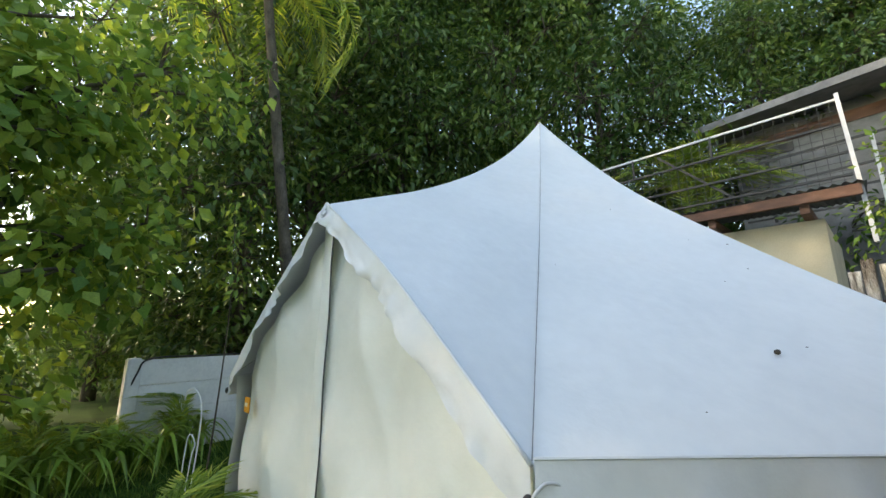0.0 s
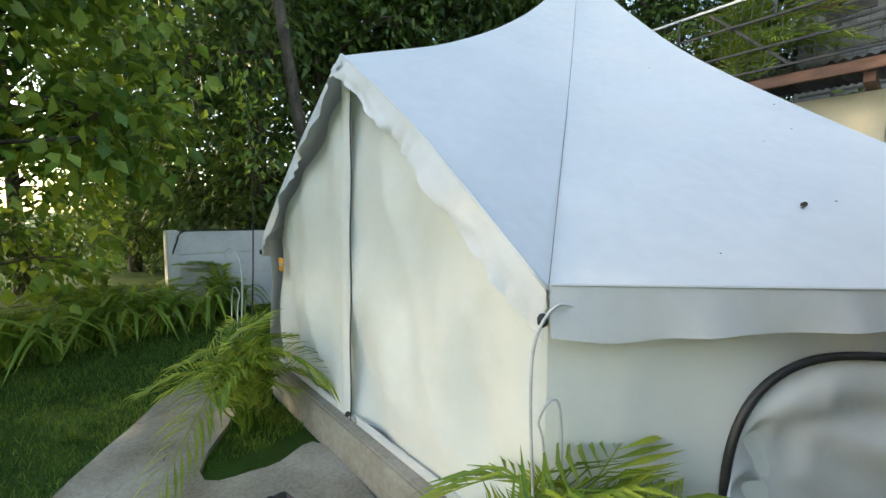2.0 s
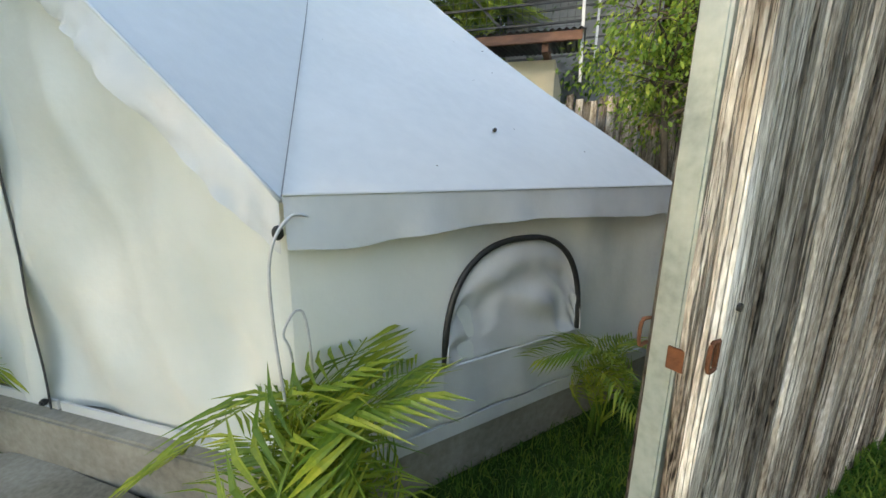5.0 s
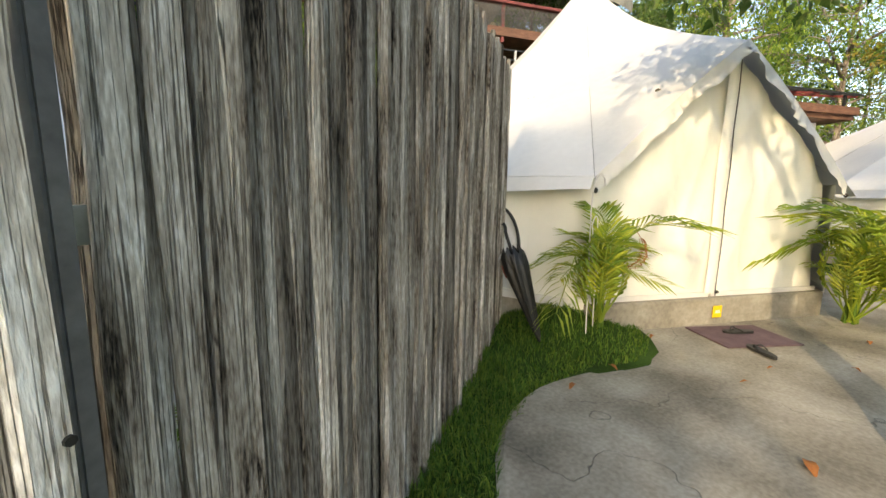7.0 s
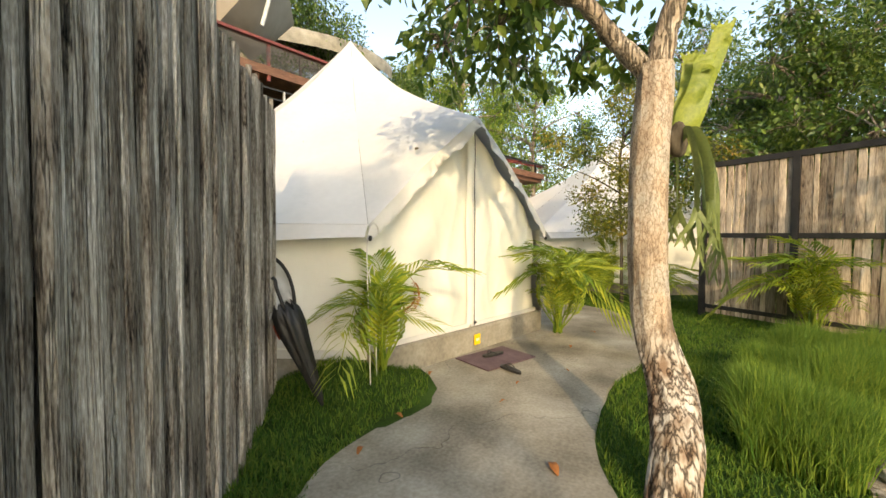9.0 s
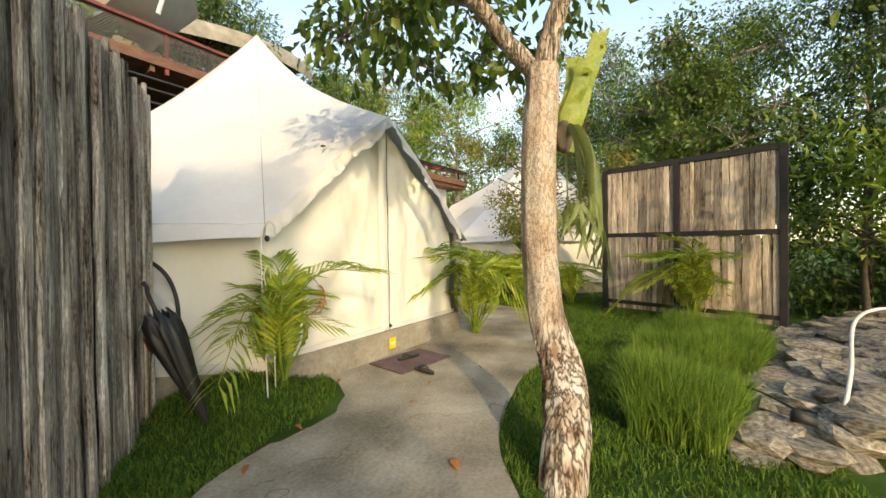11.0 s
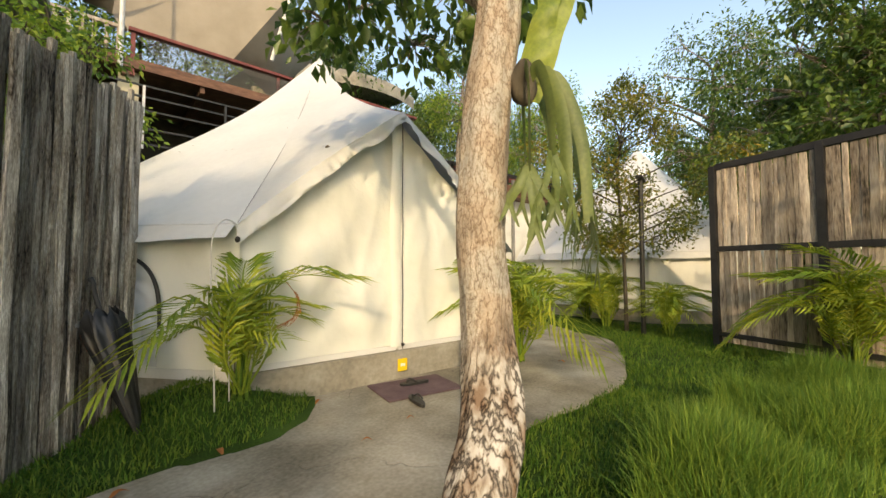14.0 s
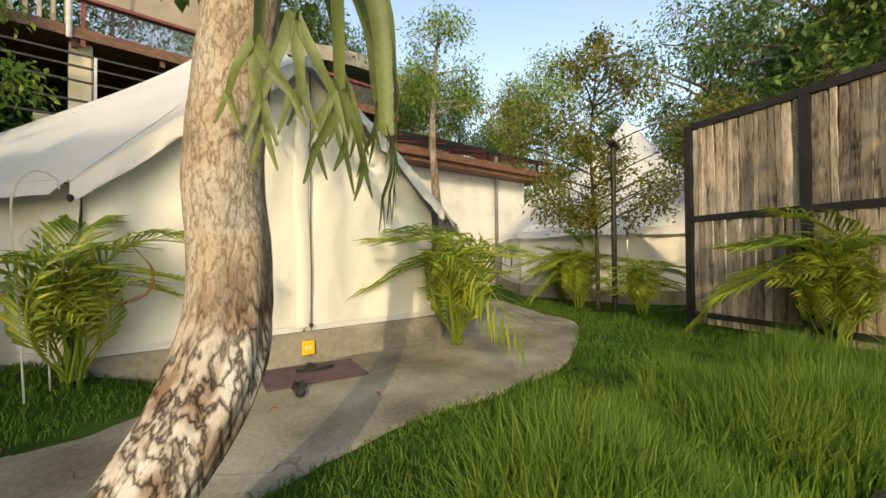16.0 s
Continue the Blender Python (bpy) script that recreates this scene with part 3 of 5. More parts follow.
def tent_pose(left, right, z):
    """Pose whose x runs along the door front from the left corner to the right one, as seen from outside."""
    l, r = Vector((*left, 0)), Vector((*right, 0))
    a = math.atan2(r.y - l.y, r.x - l.x)
    c = (l + r) / 2
    return Matrix.Translation((c.x, c.y, z)) @ Matrix.Rotation(a, 4, "Z")


TENT_A = tent_pose((-3.16, 1.09), (-0.49, 0.84), -0.06)
TENT_B = tent_pose((3.40, 1.83), (5.80, 1.10), 0.25)
TENT_C = Matrix.Translation((13.0, 0.55, 0.25)) @ Matrix.Rotation(radians(169), 4, "Z") @ Matrix.Translation((0, -TD, 0))
build_tent(TENT_A, "white canvas bell tent, closed door, orange tag, concrete plinth", tag_mat=ORANGE, tag_at=(-1.16, 0.86), seed=1, shift=-0.2, apex=2.15, sag=1.0, ridge_sag=1.14, scallop=0.2, val_drop=0.148, zip_at=-0.09)
build_tent(TENT_B, "sunlit cream-white bell tent with zipped door and yellow tag", tag_at=(0.0, -0.12), seed=3, shift=0.25, top=4.05, sag=0.95, scallop=0.75, val_drop=0.12, val_out=0.10)
build_tent(TENT_C, "white bell tent at the far end of the path", tag_at=(0.0, -0.12), seed=6, val_drop=0.12, val_out=0.08)


def specks(tent, m, spots):
    """Bits of leaf litter stuck to the roof cloth."""
    inv = m.inverted()
    for x, y, z, r in spots:
        bm = bmesh.new()
        bmesh.ops.create_icosphere(bm, subdivisions=1, radius=r, matrix=Matrix.Translation(inv @ Vector((x, y, z))))
        for v in bm.verts:
            v.co += Vector((noise.noise(v.co * 90), noise.noise(v.co * 70), 0)) * r * 0.6
        part("litter_speck", bm, DARKBARK, tent)


tents = [o for o in scene.objects if o.name.startswith("bell_tent")]
specks(tents[0], TENT_A, ((0.109, 1.801, 1.275, 0.012), (-0.438, 1.101, 1.095, 0.009)))
specks(tents[1], TENT_B, ((4.071, 1.846, 2.066, 0.022),))

# ---- board fence ----
def board_mesh(name, w, h, th, seed):
    """A rough-sawn board with ragged edges."""
    r = random.Random(seed)
    n = 7
    verts, faces = [], []
    for i in range(n + 1):
        z = h * i / n
        l = -w / 2 + r.uniform(-0.007, 0.007)
        q = w / 2 + r.uniform(-0.007, 0.007)
        b = r.uniform(-0.004, 0.004)
        zz = z + (r.uniform(-0.01, 0.01) if i == n else 0)
        verts += [(l, b, zz), (l + 0.006, b - th / 2, zz), (q - 0.006, b - th / 2 + r.uniform(-0.003, 0.003), zz), (q, b, zz), (q - 0.004, b + th / 2, zz), (l + 0.004, b + th / 2, zz)]
    for i in range(n):
        for k in range(6):
            faces.append((i * 6 + k, i * 6 + (k + 1) % 6, i * 6 + 6 + (k + 1) % 6, i * 6 + 6 + k))
    faces += [tuple(range(5, -1, -1)), tuple(n * 6 + k for k in range(6))]
    return mesh_from(name, verts, faces)


def board_fence():
    L = (FENCE_B - FENCE_A).length
    m = Matrix.Translation(FENCE_A) @ Matrix.Rotation(math.atan2(FDIR.y, FDIR.x), 4, "Z")
    f = thing("board_fence", "tall fence of weathered grey upright timber boards", "fence", m)
    r = random.Random(5)
    widths = (0.032, 0.038, 0.045, 0.052, 0.06, 0.042, 0.035, 0.048)
    meshes = [board_mesh("board", w, 2.25, 0.028, i) for i, w in enumerate(widths)]
    run = pose(0.13, 0.115, 0, 0, 0, -2.5)          # the boards stand a little askew to the gate leaf
    for start, y, depth in ((0.0, 0.0, 0.02), (0.03, 0.085, 0.004)):
        x = start
        while x < L - 0.13:
            k = r.randrange(len(widths))
            w = widths[k]
            b = linked("board", meshes[k], WOOD, f)
            b.matrix_basis = run @ pose(x + w / 2, y + r.uniform(-depth, depth), -0.05, r.uniform(-0.3, 0.3), r.uniform(-0.45, 0.45), r.choice((0, 180)) + r.uniform(-9, 9)) @ Matrix.Diagonal((1, 1, 1 + r.uniform(-0.04, 0.02), 1))
            x += w * r.uniform(0.93, 1.1)
    for z in (0.3, 1.1, 1.95):
        part("rail", box((0.0, 0.034, z), (L - 0.13, 0.062, z + 0.05), run, 0.003), GALV, f)
    part("end_post", box((0.0, 0.088, -0.35), (0.04, 0.128, 2.5), None, 0.004), GALV, f, "galvanised steel post with peeling paint")
    for i, (y, th, x) in enumerate(((0.076, 0.019, 0.0), (0.056, 0.022, 0.004))):
        b = linked("edge_board", board_mesh("edge_board", 0.052, 2.5, th, 40 + i), WOOD, f)
        b.matrix_basis = pose(0.026 + x, y, -0.15)
    part("corner_tube", box((0.088, 0.105, -0.1), (0.114, 0.132, 2.4), None, 0.004), CORRUGATED, f)
    part("lock_bar", box((0.045, 0.085, 0.70), (0.115, 0.104, 0.76), None, 0.004), DARKSTEEL, f)
    for y in (0.134, 0.040):
        u = spline([(0.004, y, 0.88), (-0.016, y, 0.88), (-0.021, y, 0.86), (-0.016, y, 0.84), (0.004, y, 0.84)], 6)
        part("latch_staple", tube(u, 0.003, 8), RUST, f, "rusty iron staple", True)
    part("latch_plate", box((0.0, 0.039, 0.838), (0.012, 0.044, 0.882), None, 0.003), RUST, f)
    part("rust_patch", box((-0.003, 0.075, 0.815), (0.001, 0.1, 0.85), None, 0.001), RUST, f)
    for z in (0.55, 0.92, 1.35):
        part("bolt", tube([(0.045, 0.036, z), (0.045, 0.046, z)], 0.006, 8), DARKSTEEL, f)
    return f


board_fence()


# ---- framed panel fence ----
def panel_fence():
    a, b = Vector((8.14, -0.99, 0)), Vector((6.88, -2.96, 0))
    d = (b - a).normalized()
    m = Matrix.Translation(a) @ Matrix.Rotation(math.atan2(d.y, d.x), 4, "Z")
    f = thing("panel_fence", "timber board fence in a dark steel frame", "fence", m)
    L = (b - a).length
    mid = 1.12
    for x in (0.0, mid, L):
        part("post", box((x - 0.04, -0.04, -0.1), (x + 0.04, 0.04, 2.36), None, 0.004), DARKFRAME, f)
    for z, h in ((2.30, 0.08), (1.22, 0.07), (0.12, 0.06)):
        part("rail", box((0.04, -0.03, z), (L - 0.04, 0.03, z + h), None, 0.004), DARKFRAME, f)
    r = random.Random(8)
    ms = [board_mesh("board", w, 1.0, 0.02, 60 + i) for i, w in enumerate((0.05, 0.06, 0.07, 0.08))]
    for z0, z1, mat in ((1.29, 2.30, PALEWOOD), (0.05, 1.22, PALEWOOD)):
        x = 0.05
        while x < L - 0.05:
            k = r.randrange(4)
            w = (0.05, 0.06, 0.07, 0.08)[k]
            o = linked("board", ms[k], mat, f)
            o.matrix_basis = pose(x + w / 2, r.uniform(-0.008, 0.008), z0, 0, r.uniform(-0.6, 0.6), r.choice((0, 180))) @ Matrix.Diagonal((1, 1, z1 - z0, 1))
            x += w * r.uniform(0.95, 1.1)
    return f


panel_fence()


# ---- foliage ----
def leaf_mesh(name, centres, axes, lengths, width=0.42, rng=None):
    """Folded leaves, four points and two faces each."""
    n = len(centres)
    c, a = np.asarray(centres), np.asarray(axes)
    a = a / np.linalg.norm(a, axis=1, keepdims=True)
    side = np.cross(a, rng.normal(size=(n, 3)) * 0.6 + np.array([0, 0, 1.0]))
    side /= np.linalg.norm(side, axis=1, keepdims=True) + 1e-6
    up = np.cross(side, a)
    L = np.asarray(lengths)[:, None]
    v = np.empty((n, 4, 3))
    v[:, 0] = c
    v[:, 1] = c + a * L * 0.45 + side * L * width * 0.5 + up * L * 0.08
    v[:, 2] = c + a * L - up * L * 0.12
    v[:, 3] = c + a * L * 0.45 - side * L * width * 0.5 + up * L * 0.08
    i = np.arange(n)[:, None] * 4
    f = np.concatenate([i + [0, 1, 2], i + [0, 2, 3]])
    me = bpy.data.meshes.new(name)
    me.vertices.add(n * 4)
    me.vertices.foreach_set("co", v.ravel())
    me.loops.add(n * 6)
    me.loops.foreach_set("vertex_index", f.ravel())
    me.polygons.add(n * 2)
    me.polygons.foreach_set("loop_start", np.arange(n * 2) * 3)
    me.update(calc_edges=True)
    return me


def build_tree(name, label, base, clumps, leaf, per, trunk_r, mat, bark, seed, spread=0.5, droop=0.5, width=0.42, trunk=None, group="", twigs=True):
    """A tapered trunk, a limb to each clump of leaves (x, y, z, radius), and loose leaves at twig ends."""
    rng = np.random.default_rng(seed)
    t = thing(name, label, "tree", Matrix.Translation(base), group)
    top = max(c[2] for c in clumps)
    trunk = trunk or [(0, 0, -0.1), (0.05, 0.03, top * 0.3), (-0.04, 0.08, top * 0.6), (0.05, 0.0, top * 0.9)]
    tp = spline(trunk, 6)
    part("trunk", tube(tp, [trunk_r * (1 - 0.75 * i / (len(tp) - 1)) for i in range(len(tp))], 10), bark, t, "", True)
    bm = bmesh.new()
    cs, ax, ls = [], [], []
    for k, (x, y, z, r) in enumerate(clumps):
        c = Vector((x, y, z))
        s = min(tp, key=lambda p: (p - c).length + 1.5 * max(0, p.z - z + 0.3 * (c.xy - p.xy).length))
        mid = s.lerp(c, 0.5) + Vector((rng.normal() * 0.1, rng.normal() * 0.1, 0.1)) * (c - s).length * 0.5
        limb = spline([s, mid, c], 4)
        r0 = min(trunk_r * 0.45, 0.012 + 0.02 * (c - s).length)
        tube(limb, [r0 * (1 - 0.7 * i / (len(limb) - 1)) for i in range(len(limb))], 6, bm)
        n_tw = max(4, per // 12)
        for _ in range(n_tw):
            d = rng.normal(size=3)
            d /= np.linalg.norm(d)
            e = np.array(c) + d * r * rng.uniform(0.35, 1.05) ** 0.7 * np.array([1, 1, 0.8])
            if twigs and rng.random() < 0.35:
                tube([c, c.lerp(Vector(e), 0.6) + Vector((0, 0, 0.05 * r)), Vector(e)], [r0 * 0.3, r0 * 0.22, 0.003], 4, bm, False)
            m = per // n_tw
            p = e + rng.normal(size=(m, 3)) * leaf * 1.15
            cs.append(p)
            o = rng.normal(size=(m, 3)) * spread + d * 0.7
            o[:, 2] -= droop
            ax.append(o)
            ls.append(leaf * rng.uniform(0.6, 1.25, m))
    part("branchwork", bm, bark, t, "", True)
    linked("crown", leaf_mesh("crown", np.concatenate(cs), np.concatenate(ax), np.concatenate(ls), width, rng), mat, t)
    return t


def ball_clumps(rng, n, r, z0, z1, size, lean=(0, 0)):
    out = []
    for _ in range(n):
        z = z0 + (z1 - z0) * rng.random()
        f = math.sin(math.pi * (0.12 + 0.83 * (z - z0) / (z1 - z0))) ** 0.6
        a, q = rng.random() * 6.283, math.sqrt(rng.random()) * r * f
        out.append((q * math.cos(a) + lean[0], q * math.sin(a) + lean[1], z, size * rng.uniform(0.7, 1.3)))
    return out


def forest():
    rng = np.random.default_rng(3)
    kinds = []
    for k, mat in enumerate((LEAF, GLOSSLEAF, LIGHTLEAF)):
        cl = ball_clumps(rng, 46, 2.6, 0.8, 13, 1.0)
        kinds.append(build_tree("forest_tree", "tall dense dark green jungle tree beyond the lawn", (-40 - 8 * k, 40, -0.4), cl, 0.22, 330, 0.2, mat, DARKBARK, 20 + k, group="jungle trees"))
    # (-7.7, -4.0) and (-9.5, -2.6) are unseen, added to keep sun off tent and fence
    spots = [(-10.5, -0.4, 0, 0.62), (-12.5, 1.6, 1, 0.75), (-7.7, -4.0, 0, 0.40), (-9.5, -2.6, 1, 0.5), (-5, 8.8, 1, 0.95), (-3, 10, 0, 0.95), (-7.5, 6.7, 0, 0.95), (0.5, 12, 1, 0.8), (-9, 5, 1, 1.05), (-11, 6.5, 0, 1.15), (2.5, 12.5, 0, 0.8), (-9.2, 3.4, 0, 1.0), (-12.5, 4.2, 1, 1.2), (-9.6, 6.3, 1, 1.0), (-7.6, 8.3, 0, 1.1), (-6.0, 10.2, 1, 1.1),
             (-4.0, 11.6, 0, 1.0), (-1.8, 13.5, 1, 0.95), (0.8, 14.5, 0, 0.95), (-12.5, 9.5, 0, 1.3), (-8.5, 12.5, 1, 1.3), (3.8, 15.2, 2, 0.95), (-16, 3, 1, 1.3),
             (17, 8, 0, 0.65), (20, 6.5, 1, 0.7), (21, 2.5, 0, 0.55), (17.5, -1.5, 1, 0.5), (14.5, 8.5, 1, 0.6), (12, 12, 0, 0.85), (18, 11, 1, 0.8), (16, -3, 0, 0.5), (12.4, -2.6, 1, 0.42), (15, 13, 0, 0.85), (7, 16, 0, 0.9), (10.5, 17, 2, 0.85), (14, 16.5, 1, 0.8), (19, 14, 0, 0.7), (22, 9, 1, 0.65), (24, 5, 0, 0.6), (24, 0, 2, 0.55),
             (10.6, -3.2, 1, 0.42), (12.5, -4.8, 0, 0.55), (9.3, -5.2, 0, 0.45), (8.2, -7.4, 1, 0.6), (14.5, -3.5, 1, 0.5), (18, -4, 0, 0.6), (6, -9, 0, 0.6), (2, -11, 1, 0.6), (-3, -12, 0, 0.55), (13, -9, 1, 0.7)]
    used = set()
    for x, y, k, s in spots:
        m = Matrix.Translation((x, y, -0.35)) @ Matrix.Rotation(rng.random() * 6.28, 4, "Z") @ Matrix.Scale(s, 4)
        if k in used:
            copy_thing(kinds[k], m @ Matrix.Scale(1 / kinds[k].scale[0], 4))
        else:
            kinds[k].matrix_basis = m
            used.add(k)


forest()


def near_trees():
    rng = np.random.default_rng(9)
    # light green tree whose boughs reach over the lawn
    cl = [(1.4 + 0.5 * rng.normal(), 1.2 + 0.5 * rng.normal(), 2.2 + 2.6 * rng.random(), 0.5) for _ in range(14)] + ball_clumps(rng, 30, 2.1, 1.0, 7.0, 0.75)
    build_tree("broadleaf_tree", "light green broad-leaved tree leaning over the lawn", (-6.6, -1.2, -0.35), cl, 0.19, 130, 0.12, LIGHTLEAF, DARKBARK, 31, width=0.6)
    # dense trees behind the walk, unseen, added to shade first tent and fence end
    for x, y, rad in ((-4.6, -2.65, 0.8), (-5.6, -1.95, 1.15)):
        cl = ball_clumps(rng, 22, rad, 1.6, 6.25, 0.55)
        build_tree("shade_tree", "dense green tree added out of view to block the sun", (x, y, -0.3), cl, 0.17, 260, 0.09, LEAF, DARKBARK, int(50 + x * 3), width=0.55)
    # feathery bush between the tents
    cl = ball_clumps(rng, 16, 1.0, 1.6, 3.5, 0.45) + [(0.7, -0.9, 2.5, 0.35), (0.5, -1.3, 2.35, 0.3), (0.2, -1.0, 2.7, 0.4), (0.9, -0.6, 2.2, 0.3), (1.1, -0.6, 3.3, 0.35), (0.8, -0.5, 3.4, 0.35), (1.3, -0.6, 2.6, 0.25), (0.6, -0.7, 3.1, 0.35)]
    build_tree("garden_tree", "slender bright green tree with fine compound leaves", (1.9, 4.7, -0.1), cl, 0.075, 420, 0.06, LIGHTLEAF, DARKBARK, 32, width=0.5)
    # bronze-tipped shrub by the far tent
    cl = [(0.5 * rng.normal() * (1.25 - 0.30 * abs(z - 2.3)), 0.5 * rng.normal() * (1.25 - 0.30 * abs(z - 2.3)), z, 0.27) for z in rng.uniform(1.35, 3.5, 34)] + [(0.0, 0.05, 3.8, 0.15), (-0.25, 0.2, 3.6, 0.15), (0.05, 0.0, 4.05, 0.1)]
    build_tree("ornamental_tree", "slim ornamental tree with yellow-green and bronze leaves", (8.67, 0.19, 0.0), cl, 0.07, 330, 0.035, BRONZELEAF, DARKBARK, 33, spread=0.8, droop=0.0)
    # sprawling tree behind the panel fence
    cl = ball_clumps(rng, 30, 2.6, 2.0, 5.6, 0.7) + [(-2.2, -0.4, 3.4, 0.6), (-2.6, -1.4, 3.0, 0.6), (-1.6, -2.4, 2.6, 0.7), (-3.2, -2.4, 3.4, 0.5)]
    build_tree("spreading_tree", "spreading tree with pale limbs and glossy green leaves", (11.0, -3.3, 0.0), cl, 0.12, 380, 0.12, GLOSSLEAF, BARK, 34, width=0.5)
    cl = ball_clumps(rng, 34, 2.4, 3.6, 8.6, 0.75)
    build_tree("spreading_tree", "tall feathery tree with pale limbs behind the far tent", (16.8, -1.2, 0.0), cl, 0.13, 340, 0.14, GLOSSLEAF, BARK, 44, width=0.42)
    cl = ball_clumps(rng, 30, 2.2, 2.6, 8.0, 0.7)
    build_tree("spreading_tree", "bright green feathery tree on the slope behind the tents", (17.2, 4.0, 0.0), cl, 0.13, 320, 0.13, LIGHTLEAF, BARK, 45, width=0.42)
    # big-leaved bough hanging in from beside the walk
    cl = [(1.6, 1.4, 3.1, 0.45), (2.1, 1.1, 3.0, 0.5), (2.6, 0.9, 3.2, 0.5), (1.2, 1.9, 3.5, 0.4), (2.9, 0.4, 2.9, 0.5), (2.2, 0.6, 3.6, 0.6), (1.2, 0.8, 3.9, 0.6), (3.4, 0.2, 3.3, 0.5)]
    build_tree("overhanging_tree", "dark tree with large pointed leaves hanging over the stones", (3.0, -4.6, -0.6), cl, 0.15, 120, 0.12, GLOSSLEAF, DARKBARK, 35, width=0.5)
    # pale-leaved shrub at the fence's end
    cl = ball_clumps(rng, 9, 0.55, 0.7, 2.3, 0.35)
    build_tree("shrub", "shrub with long pale green leaves beside the fence", (7.2, -4.0, -0.05), cl, 0.17, 110, 0.05, LIGHTLEAF, DARKBARK, 36, width=0.32, droop=-0.2)
    cl = ball_clumps(rng, 12, 0.9, 0.2, 1.9, 0.4)
    build_tree("shrub", "dark green shrub among the stones", (8.1, -4.6, -0.2), cl, 0.13, 200, 0.05, LEAF, DARKBARK, 37, width=0.45)
    # slim tree before the white building
    cl = ball_clumps(rng, 12, 0.9, 4.4, 6.2, 0.4) + [(0.6, -0.6, 4.3, 0.3), (0.9, -0.2, 4.6, 0.35)]
    build_tree("slim_tree", "slim pale-trunked tree with feathery leaves", (9.7, 3.9, 0.0), cl, 0.09, 300, 0.14, LIGHTLEAF, BARK, 41, width=0.4)
    # thin sapling beside the first tent
    cl = [(0.0, 0.0, 2.5, 0.25), (-0.15, 0.1, 2.9, 0.22), (0.12, -0.05, 3.2, 0.22), (0.05, 0.1, 2.2, 0.2)]
    build_tree("sapling", "thin sapling with pale green leaves", (-4.9, 1.55, -0.3), cl, 0.12, 40, 0.012, LIGHTLEAF, DARKBARK, 38)


near_trees()


# ---- the tree in the yard ----
def yard_tree():
    t = thing("yard_tree", "leaning tree with rough fissured bark and dark glossy leaves", "tree")
    line = spline([(2.80, -0.28, -0.1), (2.82, -0.28, 0.02), (2.90, -0.30, 0.22), (2.985, -0.295, 0.36), (3.055, -0.287, 0.44), (3.126, -0.26, 0.53), (3.178, -0.225, 0.62), (3.215, -0.19, 0.75), (3.22, -0.175, 0.9), (3.213, -0.16, 1.1), (3.24, -0.158, 1.44), (3.29, -0.158, 1.75), (3.33, -0.175, 2.0), (3.36, -0.18, 2.2)], 14)
    n = len(line)
    bm = bmesh.new()
    rings = []
    sides = 72
    for i, p in enumerate(line):
        s = i / (n - 1)
        r = 0.106 - 0.010 * s
        low = ease(0.85, 0.55, p.z)
        ring = []
        for k in range(sides):
            a = 2 * math.pi * k / sides
            q = Vector((math.cos(a) * 2.2, math.sin(a) * 2.2, p.z * 2.2))
            crack = noise.noise(Vector((q.x * 3.2, q.y * 3.2, q.z * 0.9)))
            rr = r + 0.010 * noise.noise(q * 1.1) + 0.010 * low * (1 - 2.2 * abs(crack)) + 0.0022 * (1 - low) * noise.noise(Vector((q.x * 7, q.y * 7, q.z * 4))) + 0.003 * noise.noise(q * 5)
            ring.append(bm.verts.new(p + Vector((math.cos(a) * rr, math.sin(a) * rr, 0))))
        rings.append(ring)
    for a, b in zip(rings, rings[1:]):
        for k in range(sides):
            bm.faces.new((a[k], a[(k + 1) % sides], b[(k + 1) % sides], b[k]))
    part("trunk", bm, YARDBARK, t, "", True)
    fork = line[-1]
    limbs = [([fork - Vector((0, 0, 0.08)), fork + Vector((-0.05, 0.22, 0.18)), fork + Vector((-0.12, 0.42, 0.42)), fork + Vector((0.0, 0.75, 0.55)), fork + Vector((-0.1, 1.3, 0.75))], 0.062),
             ([fork - Vector((0, 0, 0.08)), fork + Vector((0.04, -0.06, 0.25)), fork + Vector((0.02, -0.20, 0.6)), fork + Vector((0.15, -0.5, 1.1)), fork + Vector((0.3, -0.6, 1.7))], 0.075),
             ([fork + Vector((-0.12, 0.42, 0.42)), fork + Vector((-0.4, 0.7, 0.52)), fork + Vector((-0.7, 1.0, 0.55))], 0.035),
             ([fork + Vector((0.02, -0.2, 0.6)), fork + Vector((0.5, -0.3, 0.85)), fork + Vector((0.9, -0.2, 0.9))], 0.03)]
    for pts, r in limbs:
        sp = spline(pts, 6)
        part("limb", tube(sp, [r * (1 - 0.6 * i / (len(sp) - 1)) + 0.004 * math.sin(i * 2.1) for i in range(len(sp))], 12), BARK, t, "", True)
    rng = np.random.default_rng(12)
    cs, ax, ls = [], [], []
    bm = bmesh.new()
    hubs = [(3.1, 0.6, 2.85, 0.35), (3.4, 1.0, 2.9, 0.45), (3.35, 0.45, 3.05, 0.35), (3.6, 1.3, 2.75, 0.4), (2.9, 1.2, 3.1, 0.45), (3.8, 0.8, 2.95, 0.4), (3.3, 0.75, 2.6, 0.25),
            (3.6, 0.2, 3.1, 0.4), (3.9, 0.3, 2.6, 0.22), (4.2, -0.3, 3.15, 0.4), (3.7, -0.7, 3.4, 0.5), (3.6, -0.5, 3.9, 0.6), (3.0, 0.3, 3.5, 0.6), (4.1, 0.9, 2.7, 0.3), (3.75, -0.05, 2.45, 0.16), (3.0, -0.6, 3.3, 0.5), (4.3, 0.5, 3.2, 0.5), (4.0, 1.4, 3.1, 0.4)]
